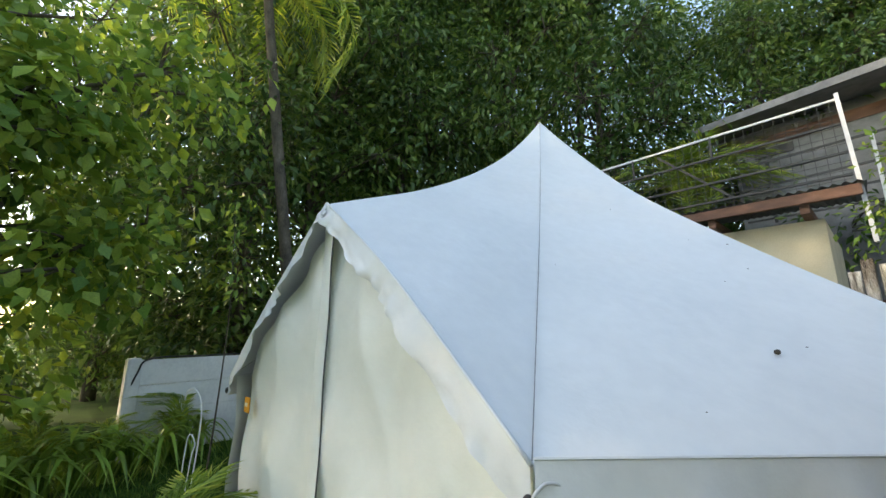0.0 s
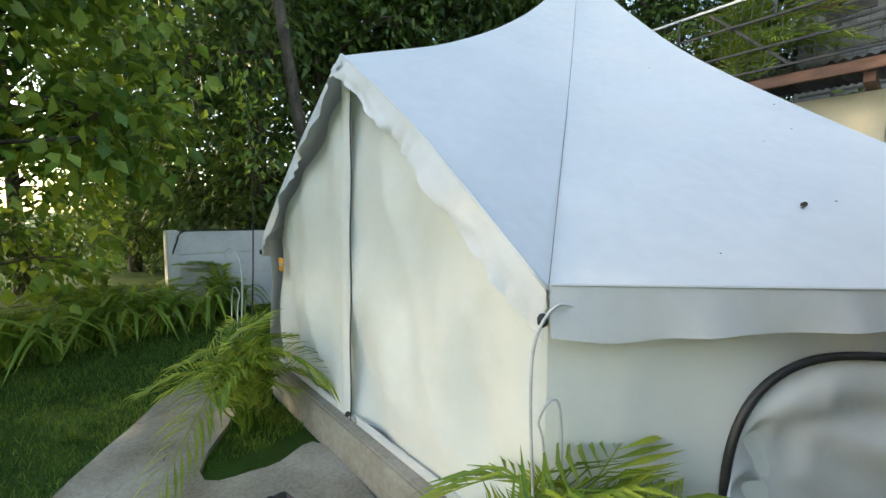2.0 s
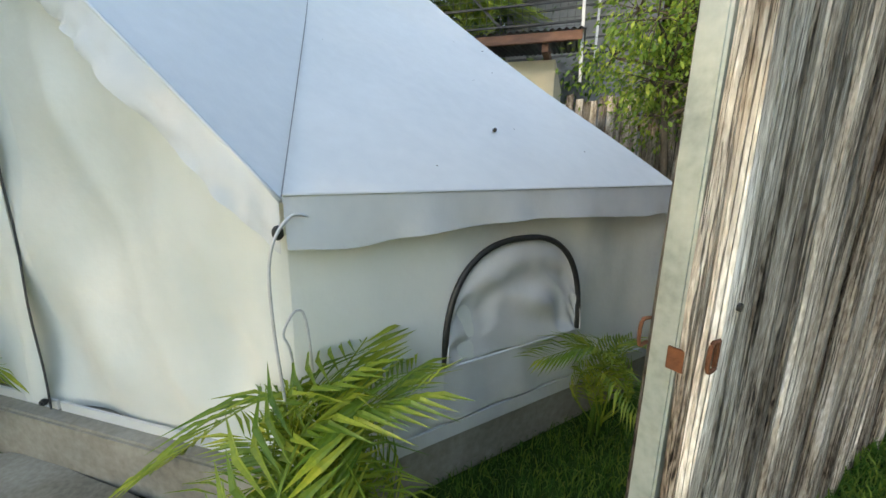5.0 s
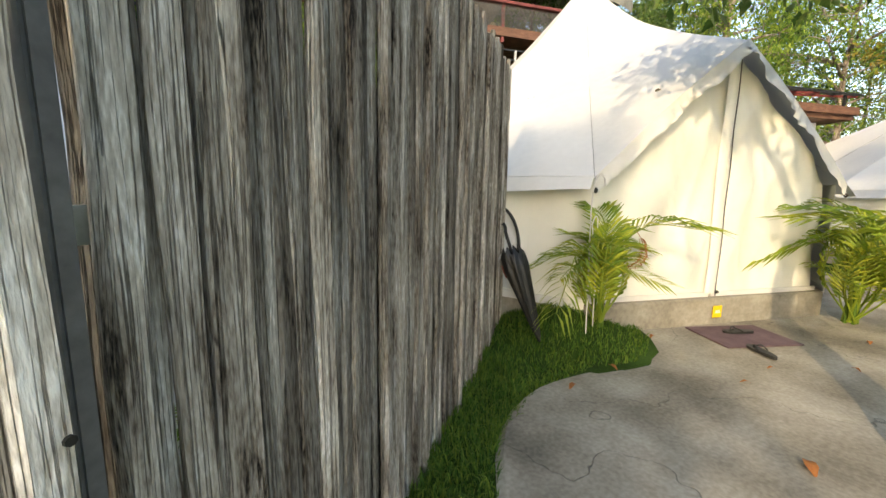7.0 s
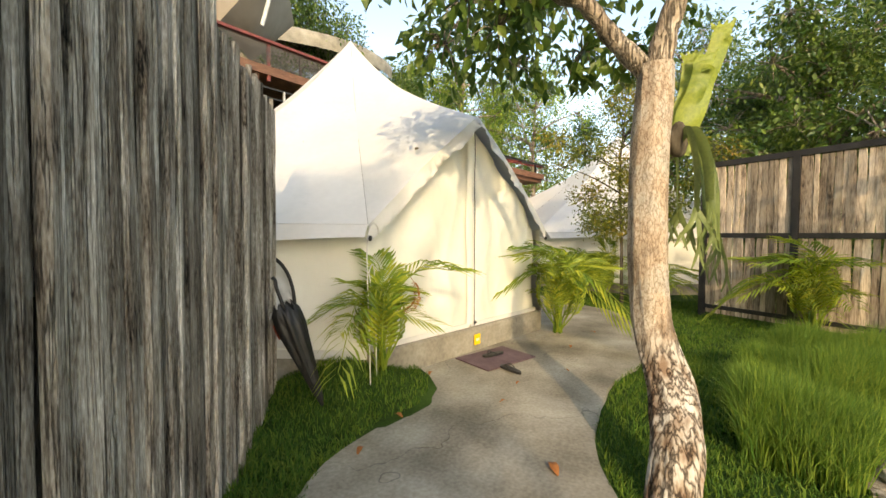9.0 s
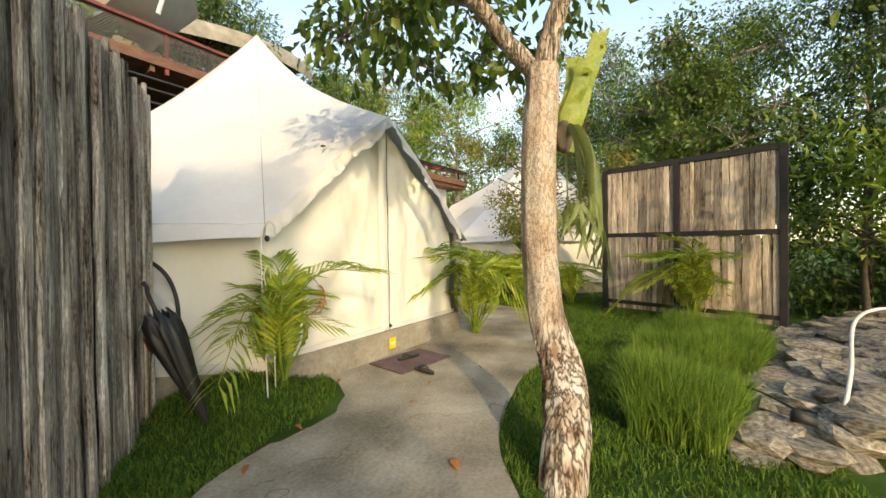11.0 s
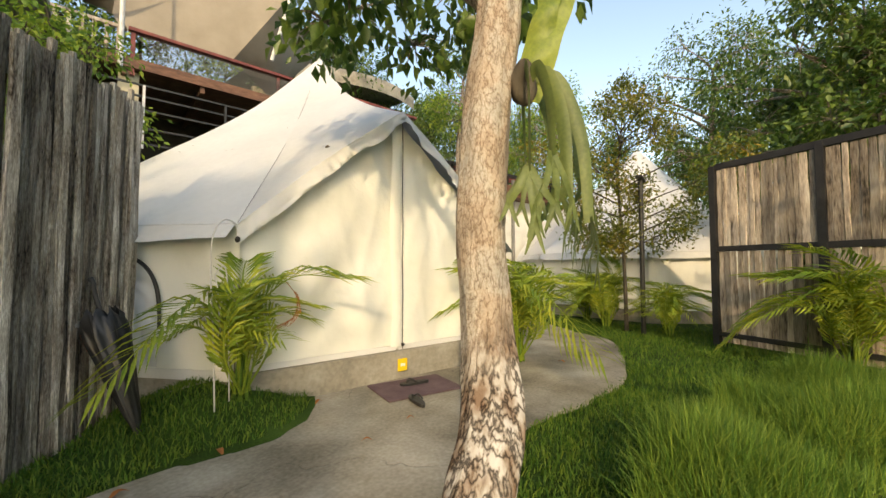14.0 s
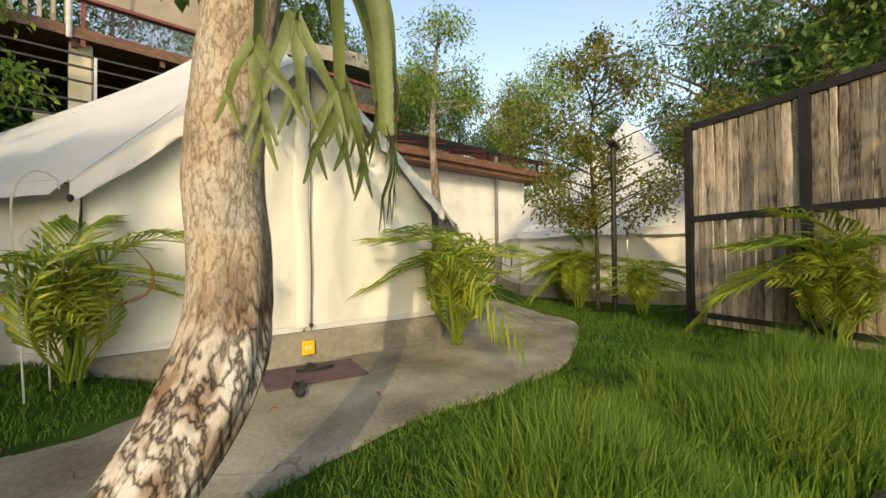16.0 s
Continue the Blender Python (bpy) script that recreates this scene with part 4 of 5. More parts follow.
    for x, y, z, r in hubs:
        c = np.array((x, y, z))
        for _ in range(14):
            d = rng.normal(size=3)
            d /= np.linalg.norm(d)
            e = c + d * r * rng.uniform(0.4, 1)
            tube([Vector(c), Vector((c + e) / 2) + Vector((0, 0, 0.04)), Vector(e)], [0.008, 0.006, 0.003], 4, bm, False)
            p = e + rng.normal(size=(9, 3)) * 0.08
            o = rng.normal(size=(9, 3)) * 0.5 + d * 0.4
            o[:, 2] -= 0.6
            cs.append(p)
            ax.append(o)
            ls.append(rng.uniform(0.07, 0.14, 9))
    part("branchwork", bm, BARK, t)
    linked("crown", leaf_mesh("crown", np.concatenate(cs), np.concatenate(ax), np.concatenate(ls), 0.55, rng), GLOSSLEAF, t)


yard_tree()


def ribbon(pts, widths, normal, bm, wavy=0.0):
    """A leaf-like strip along pts, slightly cupped, with thickness of a thick leaf."""
    sp = spline(pts, 6)
    n = len(sp)
    prev = None
    for i, p in enumerate(sp):
        s = i / (n - 1)
        k = s * (len(widths) - 1)
        w = widths[int(k)] + (widths[min(int(k) + 1, len(widths) - 1)] - widths[int(k)]) * (k - int(k))
        d = (sp[min(i + 1, n - 1)] - sp[max(i - 1, 0)]).normalized()
        side = d.cross(Vector(normal)).normalized()
        up = side.cross(d)
        row = [bm.verts.new(p + side * w * q + up * (abs(q) * w * 0.35 + wavy * math.sin(s * 17 + q * 3))) for q in (-0.5, -0.2, 0.2, 0.5)]
        if prev:
            for a in range(3):
                bm.faces.new((prev[a], prev[a + 1], row[a + 1], row[a]))
        prev = row
    return bm


def staghorn():
    at = Vector((3.34, -0.29, 1.77))
    t = thing("staghorn_fern", "large staghorn fern with forked yellow-green fronds on the trunk", "fern", Matrix.Translation(at))
    bm = bmesh.new()
    bmesh.ops.create_icosphere(bm, subdivisions=3, radius=0.06, matrix=Matrix.Diagonal((0.9, 0.9, 1.6, 1)))
    for v in bm.verts:
        v.co += v.normal * 0.02 * noise.noise(v.co * 18)
    part("root_mass", bm, DARKBARK, t, "dark fibrous root mass", True)
    r = random.Random(4)
    for i, (dx, dy, h, w) in enumerate(((0.10, -0.22, 0.58, 0.13), (0.02, -0.13, 0.40, 0.12), (0.14, -0.08, 0.46, 0.11))):
        bm = bmesh.new()
        ribbon([(0, -0.02, -0.08), (dx * 0.3, dy * 0.4, h * 0.3), (dx * 0.7, dy * 0.75, h * 0.7), (dx, dy, h)], [0.10, w, w * 0.9, w * 0.7, 0.12], (1, 0.3, 0), bm, 0.014)
        for k in range(4):
            a = -0.6 + 0.4 * k
            ribbon([(dx, dy, h - 0.03), (dx + 0.03, dy + 0.05 * math.sin(a), h + 0.04), (dx + 0.05, dy + 0.10 * math.sin(a), h + 0.09)], [0.05, 0.04, 0.015], (1, 0.3, 0), bm, 0.005)
        part("shield_frond", bm, STAG, t, "upright lobed shield frond", True)
    for i in range(7):
        a = -2.6 + i * 0.5 + r.uniform(-0.1, 0.1)
        d = Vector((math.cos(a), math.sin(a), 0))
        L = r.uniform(0.16, 0.34)
        drop = r.uniform(0.28, 0.62)
        bm = bmesh.new()
        e = d * L + Vector((0, 0, -drop))
        ribbon([(0, 0, -0.03), d * L * 0.5 + Vector((0, 0, 0.02)), d * L * 0.9 + Vector((0, 0, -drop * 0.4)), e], [0.04, 0.065, 0.055, 0.04], (-d.y, d.x, 0.3), bm)
        for q in (-1, 0.3, 1.3):
            f = e + Vector((-d.y * 0.07 * q, d.x * 0.07 * q, -r.uniform(0.1, 0.2)))
            ribbon([e + Vector((0, 0, 0.02)), e.lerp(f, 0.5) + d * 0.015, f], [0.03, 0.028, 0.02], (d.x, d.y, 0.1), bm)
            for g in (-1, 1):
                h = f + Vector((-d.y * 0.035 * g, d.x * 0.035 * g, -r.uniform(0.06, 0.12)))
                ribbon([f + Vector((0, 0, 0.01)), f.lerp(h, 0.5), h], [0.02, 0.016, 0.006], (d.x, d.y, 0.1), bm)
        part("antler_frond", bm, ANTLER, t, "", True)


staghorn()


# ---- palms ----
def frond_mesh(name, length, arch, leaflet, n, seed, stiff=0.35):
    """A feather frond: curved stalk and leaflets that taper to points."""
    r = random.Random(seed)
    pts = spline([(0, 0, 0), (length * 0.22, 0, length * 0.42), (length * 0.62, 0, length * (0.62 - arch * 0.2)), (length * 1.0, 0, length * (0.52 - arch))], 10)
    bm = tube(pts, [0.009 * (1 - 0.8 * i / (len(pts) - 1)) + 0.001 for i in range(len(pts))], 5)
    m = len(pts) - 1
    for i in range(n):
        s = 0.22 + 0.78 * i / (n - 1)
        k = min(int(s * m), m - 1)
        p = pts[k].lerp(pts[k + 1], s * m - k)
        d = (pts[k + 1] - pts[k]).normalized()
        ll = leaflet * (0.55 + 0.45 * math.sin(math.pi * min(1, (s - 0.15) * 1.05))) * r.uniform(0.85, 1.1)
        for q in (-1, 1):
            o = (d * (0.55 + 0.5 * s) + Vector((0, q, 0)) * (1.0 - 0.4 * s) + Vector((0, 0, stiff * r.uniform(0.5, 1.2)))).normalized()
            w = 0.0125 * (1.15 - 0.4 * s) * leaflet / 0.30
            side = o.cross(Vector((0, 0, 1))).normalized() * w
            mid = p + o * ll * 0.5
            tip = p + o * ll * 0.92 + Vector((0, 0, -ll * r.uniform(0.15, 0.45)))
            a, b = bm.verts.new(p), bm.verts.new(mid + side)
            c, e = bm.verts.new(mid - side), bm.verts.new(tip)
            h = bm.verts.new(mid + Vector((0, 0, -w * 0.6)))
            bm.faces.new((a, b, h))
            bm.faces.new((a, h, c))
            bm.faces.new((b, e, h))
            bm.faces.new((h, e, c))
    me = bpy.data.meshes.new(name)
    bm.to_mesh(me)
    bm.free()
    return me


def build_palm(m, label, fronds, seed, spread=1.0, dry=0, leafmat=PALMLEAF, name="areca_palm"):
    r = random.Random(seed)
    t = thing(name, label, "palm", m, "garden palms")
    for i in range(fronds):
        me = FRONDS[r.randrange(len(FRONDS))]
        o = linked("frond", me, leafmat, t)
        a = 360 * i / fronds * 2.4 + r.uniform(-25, 25)
        tilt = -58 + 50 * ((i * 0.618) % 1.0) ** 1.3 + 10 * (spread - 1)
        s = r.uniform(0.7, 1.12)
        o.matrix_basis = pose(r.uniform(-0.05, 0.05), r.uniform(-0.05, 0.05), 0.02, 0, 0, a) @ pose(0, 0, 0, r.uniform(-12, 12), tilt, 0) @ Matrix.Scale(s, 4)
    for i in range(dry):
        o = linked("dry_frond", FRONDS[0].copy(), DRYLEAF, t, "withered orange frond")
        o.data.materials.clear()
        o.data.materials.append(DRYLEAF)
        o.matrix_basis = pose(0.23, -0.20, 0.88, 0, 118, -40 + 50 * i) @ Matrix.Scale(0.36, 4)
    for i in range(5):
        a = i * 1.26
        part("stem", tube([(0.05 * math.cos(a), 0.05 * math.sin(a), -0.12), (0.04 * math.cos(a), 0.04 * math.sin(a), 0.12), (0.02 * math.cos(a), 0.02 * math.sin(a), 0.3)], [0.018, 0.014, 0.008], 7), LEMON, t, "", True)
    return t


FRONDS = [frond_mesh("frond", 1.0, 0.15, 0.36, 27, 1), frond_mesh("frond", 0.9, 0.38, 0.33, 25, 2), frond_mesh("frond", 1.05, 0.6, 0.36, 27, 3), frond_mesh("frond", 0.8, 0.25, 0.30, 23, 4)]
G = -0.32
build_palm(pose(3.26, 1.68, 0.16, 0, 0, 20) @ Matrix.Scale(0.86, 4), "yellow-green areca palm with one withered frond beside the tent", 17, 1, 0.8, dry=1)
build_palm(pose(5.80, 0.80, 0.0, 0, 0, 80) @ Matrix.Scale(1.05, 4), "green areca palm at the corner of the tent", 19, 2, 0.8)
build_palm(pose(8.5, -0.42, 0.0, 0, 0, 140) @ Matrix.Scale(0.75, 4), "low areca palm beside the panel fence", 24, 3, 1.3)
build_palm(pose(8.9, 0.55, 0.0, 0, 0, 10), "areca palm under the ornamental tree", 22, 4)
build_palm(pose(7.25, -2.05, 0.0, 0, 0, 50) @ Matrix.Scale(1.05, 4), "yellow-tipped areca palm before the panel fence", 19, 5, 1.2)
build_palm(pose(9.5, 1.0, 0.0, 0, 0, 50), "areca palm before the far tent", 18, 6)
build_palm(pose(-0.24, 0.66, G, 0, 0, 100) @ Matrix.Scale(0.78, 4), "green areca palm at the shaded tent's corner", 16, 7, 0.1)
build_palm(pose(-2.66, 0.68, G, 0, 0, 10) @ Matrix.Scale(0.72, 4), "areca palm by the concrete slab", 24, 8, 0.8)
build_palm(pose(0.72, 1.66, -0.25, 0, 0, 10) @ Matrix.Scale(0.55, 4), "small areca palm between tent and fence", 9, 9, 0.8)
r = random.Random(77)
for i in range(4):
    u = (i + 0.5) / 4
    build_palm(pose(-5.7 - 0.9 * u + r.uniform(-0.2, 0.2), -0.9 + 2.9 * u, G, 0, 0, r.uniform(0, 360)) @ Matrix.Scale(r.uniform(0.6, 0.8), 4), "green palm in the border along the lawn", 13, 20 + i, 1.0)


def strap_leaf(name, length, width, droop):
    """An arching, keeled strap-shaped leaf."""
    bm = ribbon([(0, 0, 0), (length * 0.22, 0, length * 0.48), (length * 0.6, 0, length * (0.72 - droop * 0.3)), (length, 0, length * (0.6 - droop))], [width * 0.5, width, width, width * 0.7, 0.003], (0, 0, 1), bmesh.new())
    me = bpy.data.meshes.new(name)
    bm.to_mesh(me)
    bm.free()
    return me


STRAPS = [strap_leaf("leaf", 0.52, 0.045, 0.2), strap_leaf("leaf", 0.46, 0.04, 0.5), strap_leaf("leaf", 0.58, 0.05, 0.75)]


def strap_plant(m, seed):
    q = random.Random(seed)
    t = thing("strap_leaf_plant", "bright green clump of strap-shaped leaves in the border", "plant", m, "border plants")
    for i in range(24):
        o = linked("leaf", STRAPS[q.randrange(3)], STRAP, t, "", True)
        o.matrix_basis = pose(q.uniform(-0.06, 0.06), q.uniform(-0.06, 0.06), 0, 0, 0, i * 137.5 + q.uniform(-15, 15)) @ pose(0, 0, 0, 0, -45 + 55 * ((i * 0.618) % 1.0), 0) @ Matrix.Scale(q.uniform(0.75, 1.15), 4)


for i in range(12):
    u = i / 11
    strap_plant(pose(-5.2 - 0.95 * u + r.uniform(-0.15, 0.15), -1.0 + 2.9 * u, G, 0, 0, r.uniform(0, 360)) @ Matrix.Scale(r.uniform(0.95, 1.25), 4), 200 + i)
# blue-green date palm on the slope and the tall palm in the jungle
build_palm(pose(-1.0, 10.0, 3.5) @ Matrix.Scale(2.2, 4), "blue-green date palm behind the terrace", 30, 40, 1.2, leafmat=DATELEAF, name="date_palm")


def tall_palm():
    t = thing("tall_palm", "tall slender palm trunk with a feathery crown", "palm", pose(-6.4, 3.1, -0.35))
    part("trunk", tube(spline([(0, 0.3, 0), (0, 0.05, 2.2), (0, -0.4, 5), (0, -0.9, 8.2)], 8), [0.12 - 0.0015 * i for i in range(25)], 12), DARKBARK, t, "", True)
    rr = random.Random(6)
    for i in range(16):
        o = linked("frond", FRONDS[rr.randrange(4)], PALMLEAF, t)
        o.matrix_basis = pose(0.0, -0.9, 8.1, 0, 0, i * 137) @ pose(0, 0, 0, 0, rr.uniform(-10, 50), 0) @ Matrix.Scale(2.0, 4)


tall_palm()


# ---- grasses ----
def blades(name, label, pts, hs, width, mat, bend, seed):
    """Tapered blades, three faces each, as one uncounted mass."""
    rng = np.random.default_rng(seed)
    n = len(pts)
    p, h = np.asarray(pts, float), np.asarray(hs)[:, None]
    a = rng.random(n) * 6.283
    side = np.stack([np.cos(a), np.sin(a), np.zeros(n)], 1) * width
    lean = rng.normal(size=(n, 3)) * bend
    lean[:, 2] = 0
    up = np.array([0, 0, 1.0])
    v = np.empty((n, 5, 3))
    v[:, 0], v[:, 1] = p - side, p + side
    mid = p + up * h * 0.55 + lean * h * 0.3
    v[:, 2], v[:, 3] = mid - side * 0.8, mid + side * 0.8
    v[:, 4] = p + up * h * (1 - 0.3 * np.linalg.norm(lean, axis=1, keepdims=True)) + lean * h
    i = np.arange(n)[:, None] * 5
    f = np.concatenate([i + [0, 1, 3], i + [0, 3, 2], i + [2, 3, 4]])
    me = bpy.data.meshes.new(name)
    me.vertices.add(n * 5)
    me.vertices.foreach_set("co", v.ravel())
    me.loops.add(n * 9)
    me.loops.foreach_set("vertex_index", f.ravel())
    me.polygons.add(n * 3)
    me.polygons.foreach_set("loop_start", np.arange(n * 3) * 3)
    me.update(calc_edges=True)
    return tagged(linked(name, me, mat), label, "grass", kind="stuff")


def inside(x, y, poly):
    hit = False
    for (x0, y0), (x1, y1) in zip(poly, poly[1:] + poly[:1]):
        if (y0 > y) != (y1 > y) and x < (x1 - x0) * (y - y0) / (y1 - y0) + x0:
            hit = not hit
    return hit


def tent_clear(x, y):
    for m in (TENT_A, TENT_B, TENT_C):
        q = m.inverted() @ Vector((x, y, 0))
        if inside(q.x, q.y, tent_plan()):
            return False
    return True


def lawn():
    rr = random.Random(2)
    for name, label, x0, x1, y0, y1, n, hh in (("lawn_grass", "short mown lawn grass in the yard", 1.0, 5.5, -1.6, 2.4, 60000, 0.05), ("lawn_grass", "mown lawn before the panel fence", 5.0, 9.5, -2.6, 1.6, 30000, 0.06),
                                               ("lawn_grass", "mown lawn beside the shaded tent", -8.5, -2.4, -2.0, 2.5, 50000, 0.05), ("lawn_grass", "weedy grass strip between tent and fence", -0.8, 2.4, 0.2, 2.6, 22000, 0.06)):
        pts, hs = [], []
        for _ in range(n):
            x, y = rr.uniform(x0, x1), rr.uniform(y0, y1)
            if (inside(x, y, PATH_B) and ground_z(x, y) < 0.03) or inside(x, y, PATH_A) or not tent_clear(x, y):
                continue
            k = 0.5 + 0.5 * noise.noise(Vector((x * 2, y * 2, 3)))
            pts.append((x, y, ground_z(x, y) - 0.02))
            hs.append(hh * rr.uniform(0.5, 1.3) * (0.6 + k))
        blades(name, label, pts, hs, 0.0035, GRASS, 0.5, 3)


lawn()


def lemongrass():
    rr = random.Random(3)
    region = [(3.0, -0.58), (4.0, -0.72), (5.0, -0.92), (5.8, -1.2), (6.4, -1.7), (6.3, -2.3), (5.6, -2.3), (4.6, -1.75), (3.75, -1.35), (3.1, -0.95)]
    pts, hs = [], []
    while len(pts) < 34000:
        x, y = rr.uniform(3.1, 6.7), rr.uniform(-2.4, 0)
        if not inside(x, y, region):
            continue
        k = noise.noise(Vector((x * 1.7, y * 1.7, 1)))
        if k < -0.3 + 0.2 * rr.random():
            continue
        pts.append((x, y, -0.02))
        hs.append((0.27 + 0.20 * k) * rr.uniform(0.6, 1.25) * (0.75 if x < 4.2 and y > -0.6 else 1.0))
    blades("ornamental_grass", "tall fine green ornamental grass beside the path", pts, hs, 0.0032, LEMON, 0.28, 5)


lemongrass()


# ---- stone edging ----
def stones():
    t = thing("stone_wall", "rough pale stones of a low retaining edge", "stone wall")
    rr = random.Random(11)
    meshes = []
    for k in range(8):
        bm = bmesh.new()
        bmesh.ops.create_icosphere(bm, subdivisions=2, radius=1.0)
        for v in bm.verts:
            q = v.co * 1.2 + Vector((k * 7, 0, 0))
            v.co *= 1 + 0.35 * noise.noise(q) + 0.12 * noise.noise(q * 3)
            v.co.z = max(-0.6, min(0.55, v.co.z))
        me = bpy.data.meshes.new("stone")
        bm.to_mesh(me)
        bm.free()
        meshes.append(me)
    for i in range(190):
        s = rr.random()
        w = rr.uniform(-0.1, 1.6)
        x, y = 3.25 + 3.75 * s + 0.42 * w, -1.15 - 2.0 * s - 0.9 * w
        sz = rr.uniform(0.09, 0.22)
        o = linked("stone", meshes[rr.randrange(8)], STONE, t)
        o.matrix_basis = pose(x, y, 0.0 + rr.uniform(-0.05, 0.05) + 0.10 * w, rr.uniform(-12, 12), rr.uniform(-12, 12), rr.uniform(0, 360)) @ Matrix.Diagonal((sz * 1.4, sz, sz * 0.5, 1))
    h = thing("garden_hose", "pale bent garden pipe on the stones", "pipe")
    part("pipe", tube(spline([(3.78, -1.85, 0.10), (3.98, -2.0, 0.32), (4.3, -2.2, 0.58), (4.7, -2.6, 0.62), (5.3, -3.2, 0.5)], 8), 0.012, 8), PALESTEEL, h, "", True)
    l = thing("garden_lamp", "small black garden spotlight on the stones", "lamp", pose(3.56, -1.62, 0.13))
    part("housing", tube([(0, 0, 0.0), (0.02, 0.05, 0.02), (0.03, 0.1, 0.03)], [0.022, 0.035, 0.04], 12), BLACKRUBBER, l, "", True)
    part("cable", tube(spline([(0, 0, 0), (0.1, 0.1, 0.06), (0.3, 0.22, 0.08), (0.5, 0.3, 0.0)], 6), 0.006, 6), BLACKRUBBER, l)


stones()


# ---- small things ----
def hook_pole(m):
    t = thing("shepherd_hook", "thin white wire plant hook with two curls", "hook", m, "plant hooks")
    part("stake", tube(spline([(0.06, 0, -0.1), (0.03, 0, 0.5), (0, 0, 0.95), (0.01, 0, 1.16), (0.08, 0, 1.26), (0.16, 0, 1.24), (0.18, 0, 1.18)], 8), 0.005, 7), PALESTEEL, t, "", True)
    part("curl", tube(spline([(0.075, 0, 0.55), (0.05, 0, 0.82), (0.03, 0, 0.90), (0.075, 0, 0.96), (0.11, 0, 0.90), (0.13, 0, 0.55), (0.15, 0, 0.1)], 8), 0.004, 7), PALESTEEL, t, "", True)
    return t


hook = hook_pole(pose(-0.47, 0.70, -0.32, 0, 0, 60))
copy_thing(hook, pose(-3.0, 0.78, -0.32, 0, 0, 200))
copy_thing(hook, pose(3.02, 1.62, 0.05, 0, 0, 10))


def mat_thing(m, label):
    bm = box((-0.34, -0.23, 0), (0.34, 0.23, 0.012), None, 0.005)
    o = part("door_mat", bm, MATFABRIC)
    o.matrix_basis = m
    return tagged(o, label, "mat")


mat_thing(pose(4.44, 1.14, 0.006, 0, 0, -24), "mauve-brown rubber door mat on the concrete")
mat_thing(pose(-1.55, 0.38, -0.298, 0, 0, 6) @ Matrix.Diagonal((0.85, 0.92, 1, 1)), "mauve-grey door mat on the concrete slab")


def sole(w, l, h):
    bm = bmesh.new()
    n = 20
    lo, hi = [], []
    for i in range(n):
        a = 2 * math.pi * i / n
        y = math.sin(a) * l / 2
        ww = w * (0.40 + 0.10 * math.sin(a) - 0.07 * math.cos(2 * a))
        lo.append(bm.verts.new((math.cos(a) * ww, y, 0)))
        hi.append(bm.verts.new((math.cos(a) * ww * 1.04, y * 1.01, h * (1.0 + 0.25 * (y < 0)))))
    for i in range(n):
        bm.faces.new((lo[i], lo[(i + 1) % n], hi[(i + 1) % n], hi[i]))
    bm.faces.new(hi)
    bm.faces.new(lo[::-1])
    return bm


def flip_flop(m, label):
    t = thing("flip_flop", label, "sandal", m, "footwear on the mats")
    part("sole", sole(0.10, 0.26, 0.018), BLACKRUBBER, t)
    for q in (-1, 1):
        part("strap", tube(spline([(0.0, 0.075, 0.02), (q * 0.025, 0.04, 0.045), (q * 0.04, -0.01, 0.022)], 6), 0.006, 6), BLACKRUBBER, t, "", True)
    return t


def slide(m, label):
    t = thing("slide_sandal", label, "sandal", m, "footwear on the mats")
    part("sole", sole(0.105, 0.26, 0.026), PINKFOAM, t)
    bm = bmesh.new()
    sheet(bm, lambda u, v: Vector((0.05 * math.cos(math.pi * (1 - u)), 0.0 + 0.10 * v, 0.02 + (0.05 - 0.012 * v) * math.sin(math.pi * u))), 12, 6)
    part("strap", bm, PINKFOAM, t, "", True)
    return t


flip_flop(pose(4.48, 1.18, 0.019, 0, 0, 60), "black rubber flip-flop on the mat")
flip_flop(pose(4.16, 0.90, 0.012, 0, 0, -30), "black rubber flip-flop half off the mat")
flip_flop(pose(-1.77, 0.42, -0.285, 0, 0, 23), "black rubber flip-flop on the mat's edge")
flip_flop(pose(-1.58, 0.49, -0.285, 0, 0, 29), "black rubber flip-flop beside pink slides")
slide(pose(-1.47, 0.48, -0.285, 0, 0, 14), "pale pink foam slide sandal")
slide(pose(-1.36, 0.48, -0.285, 0, 0, 21), "pale pink foam slide sandal")


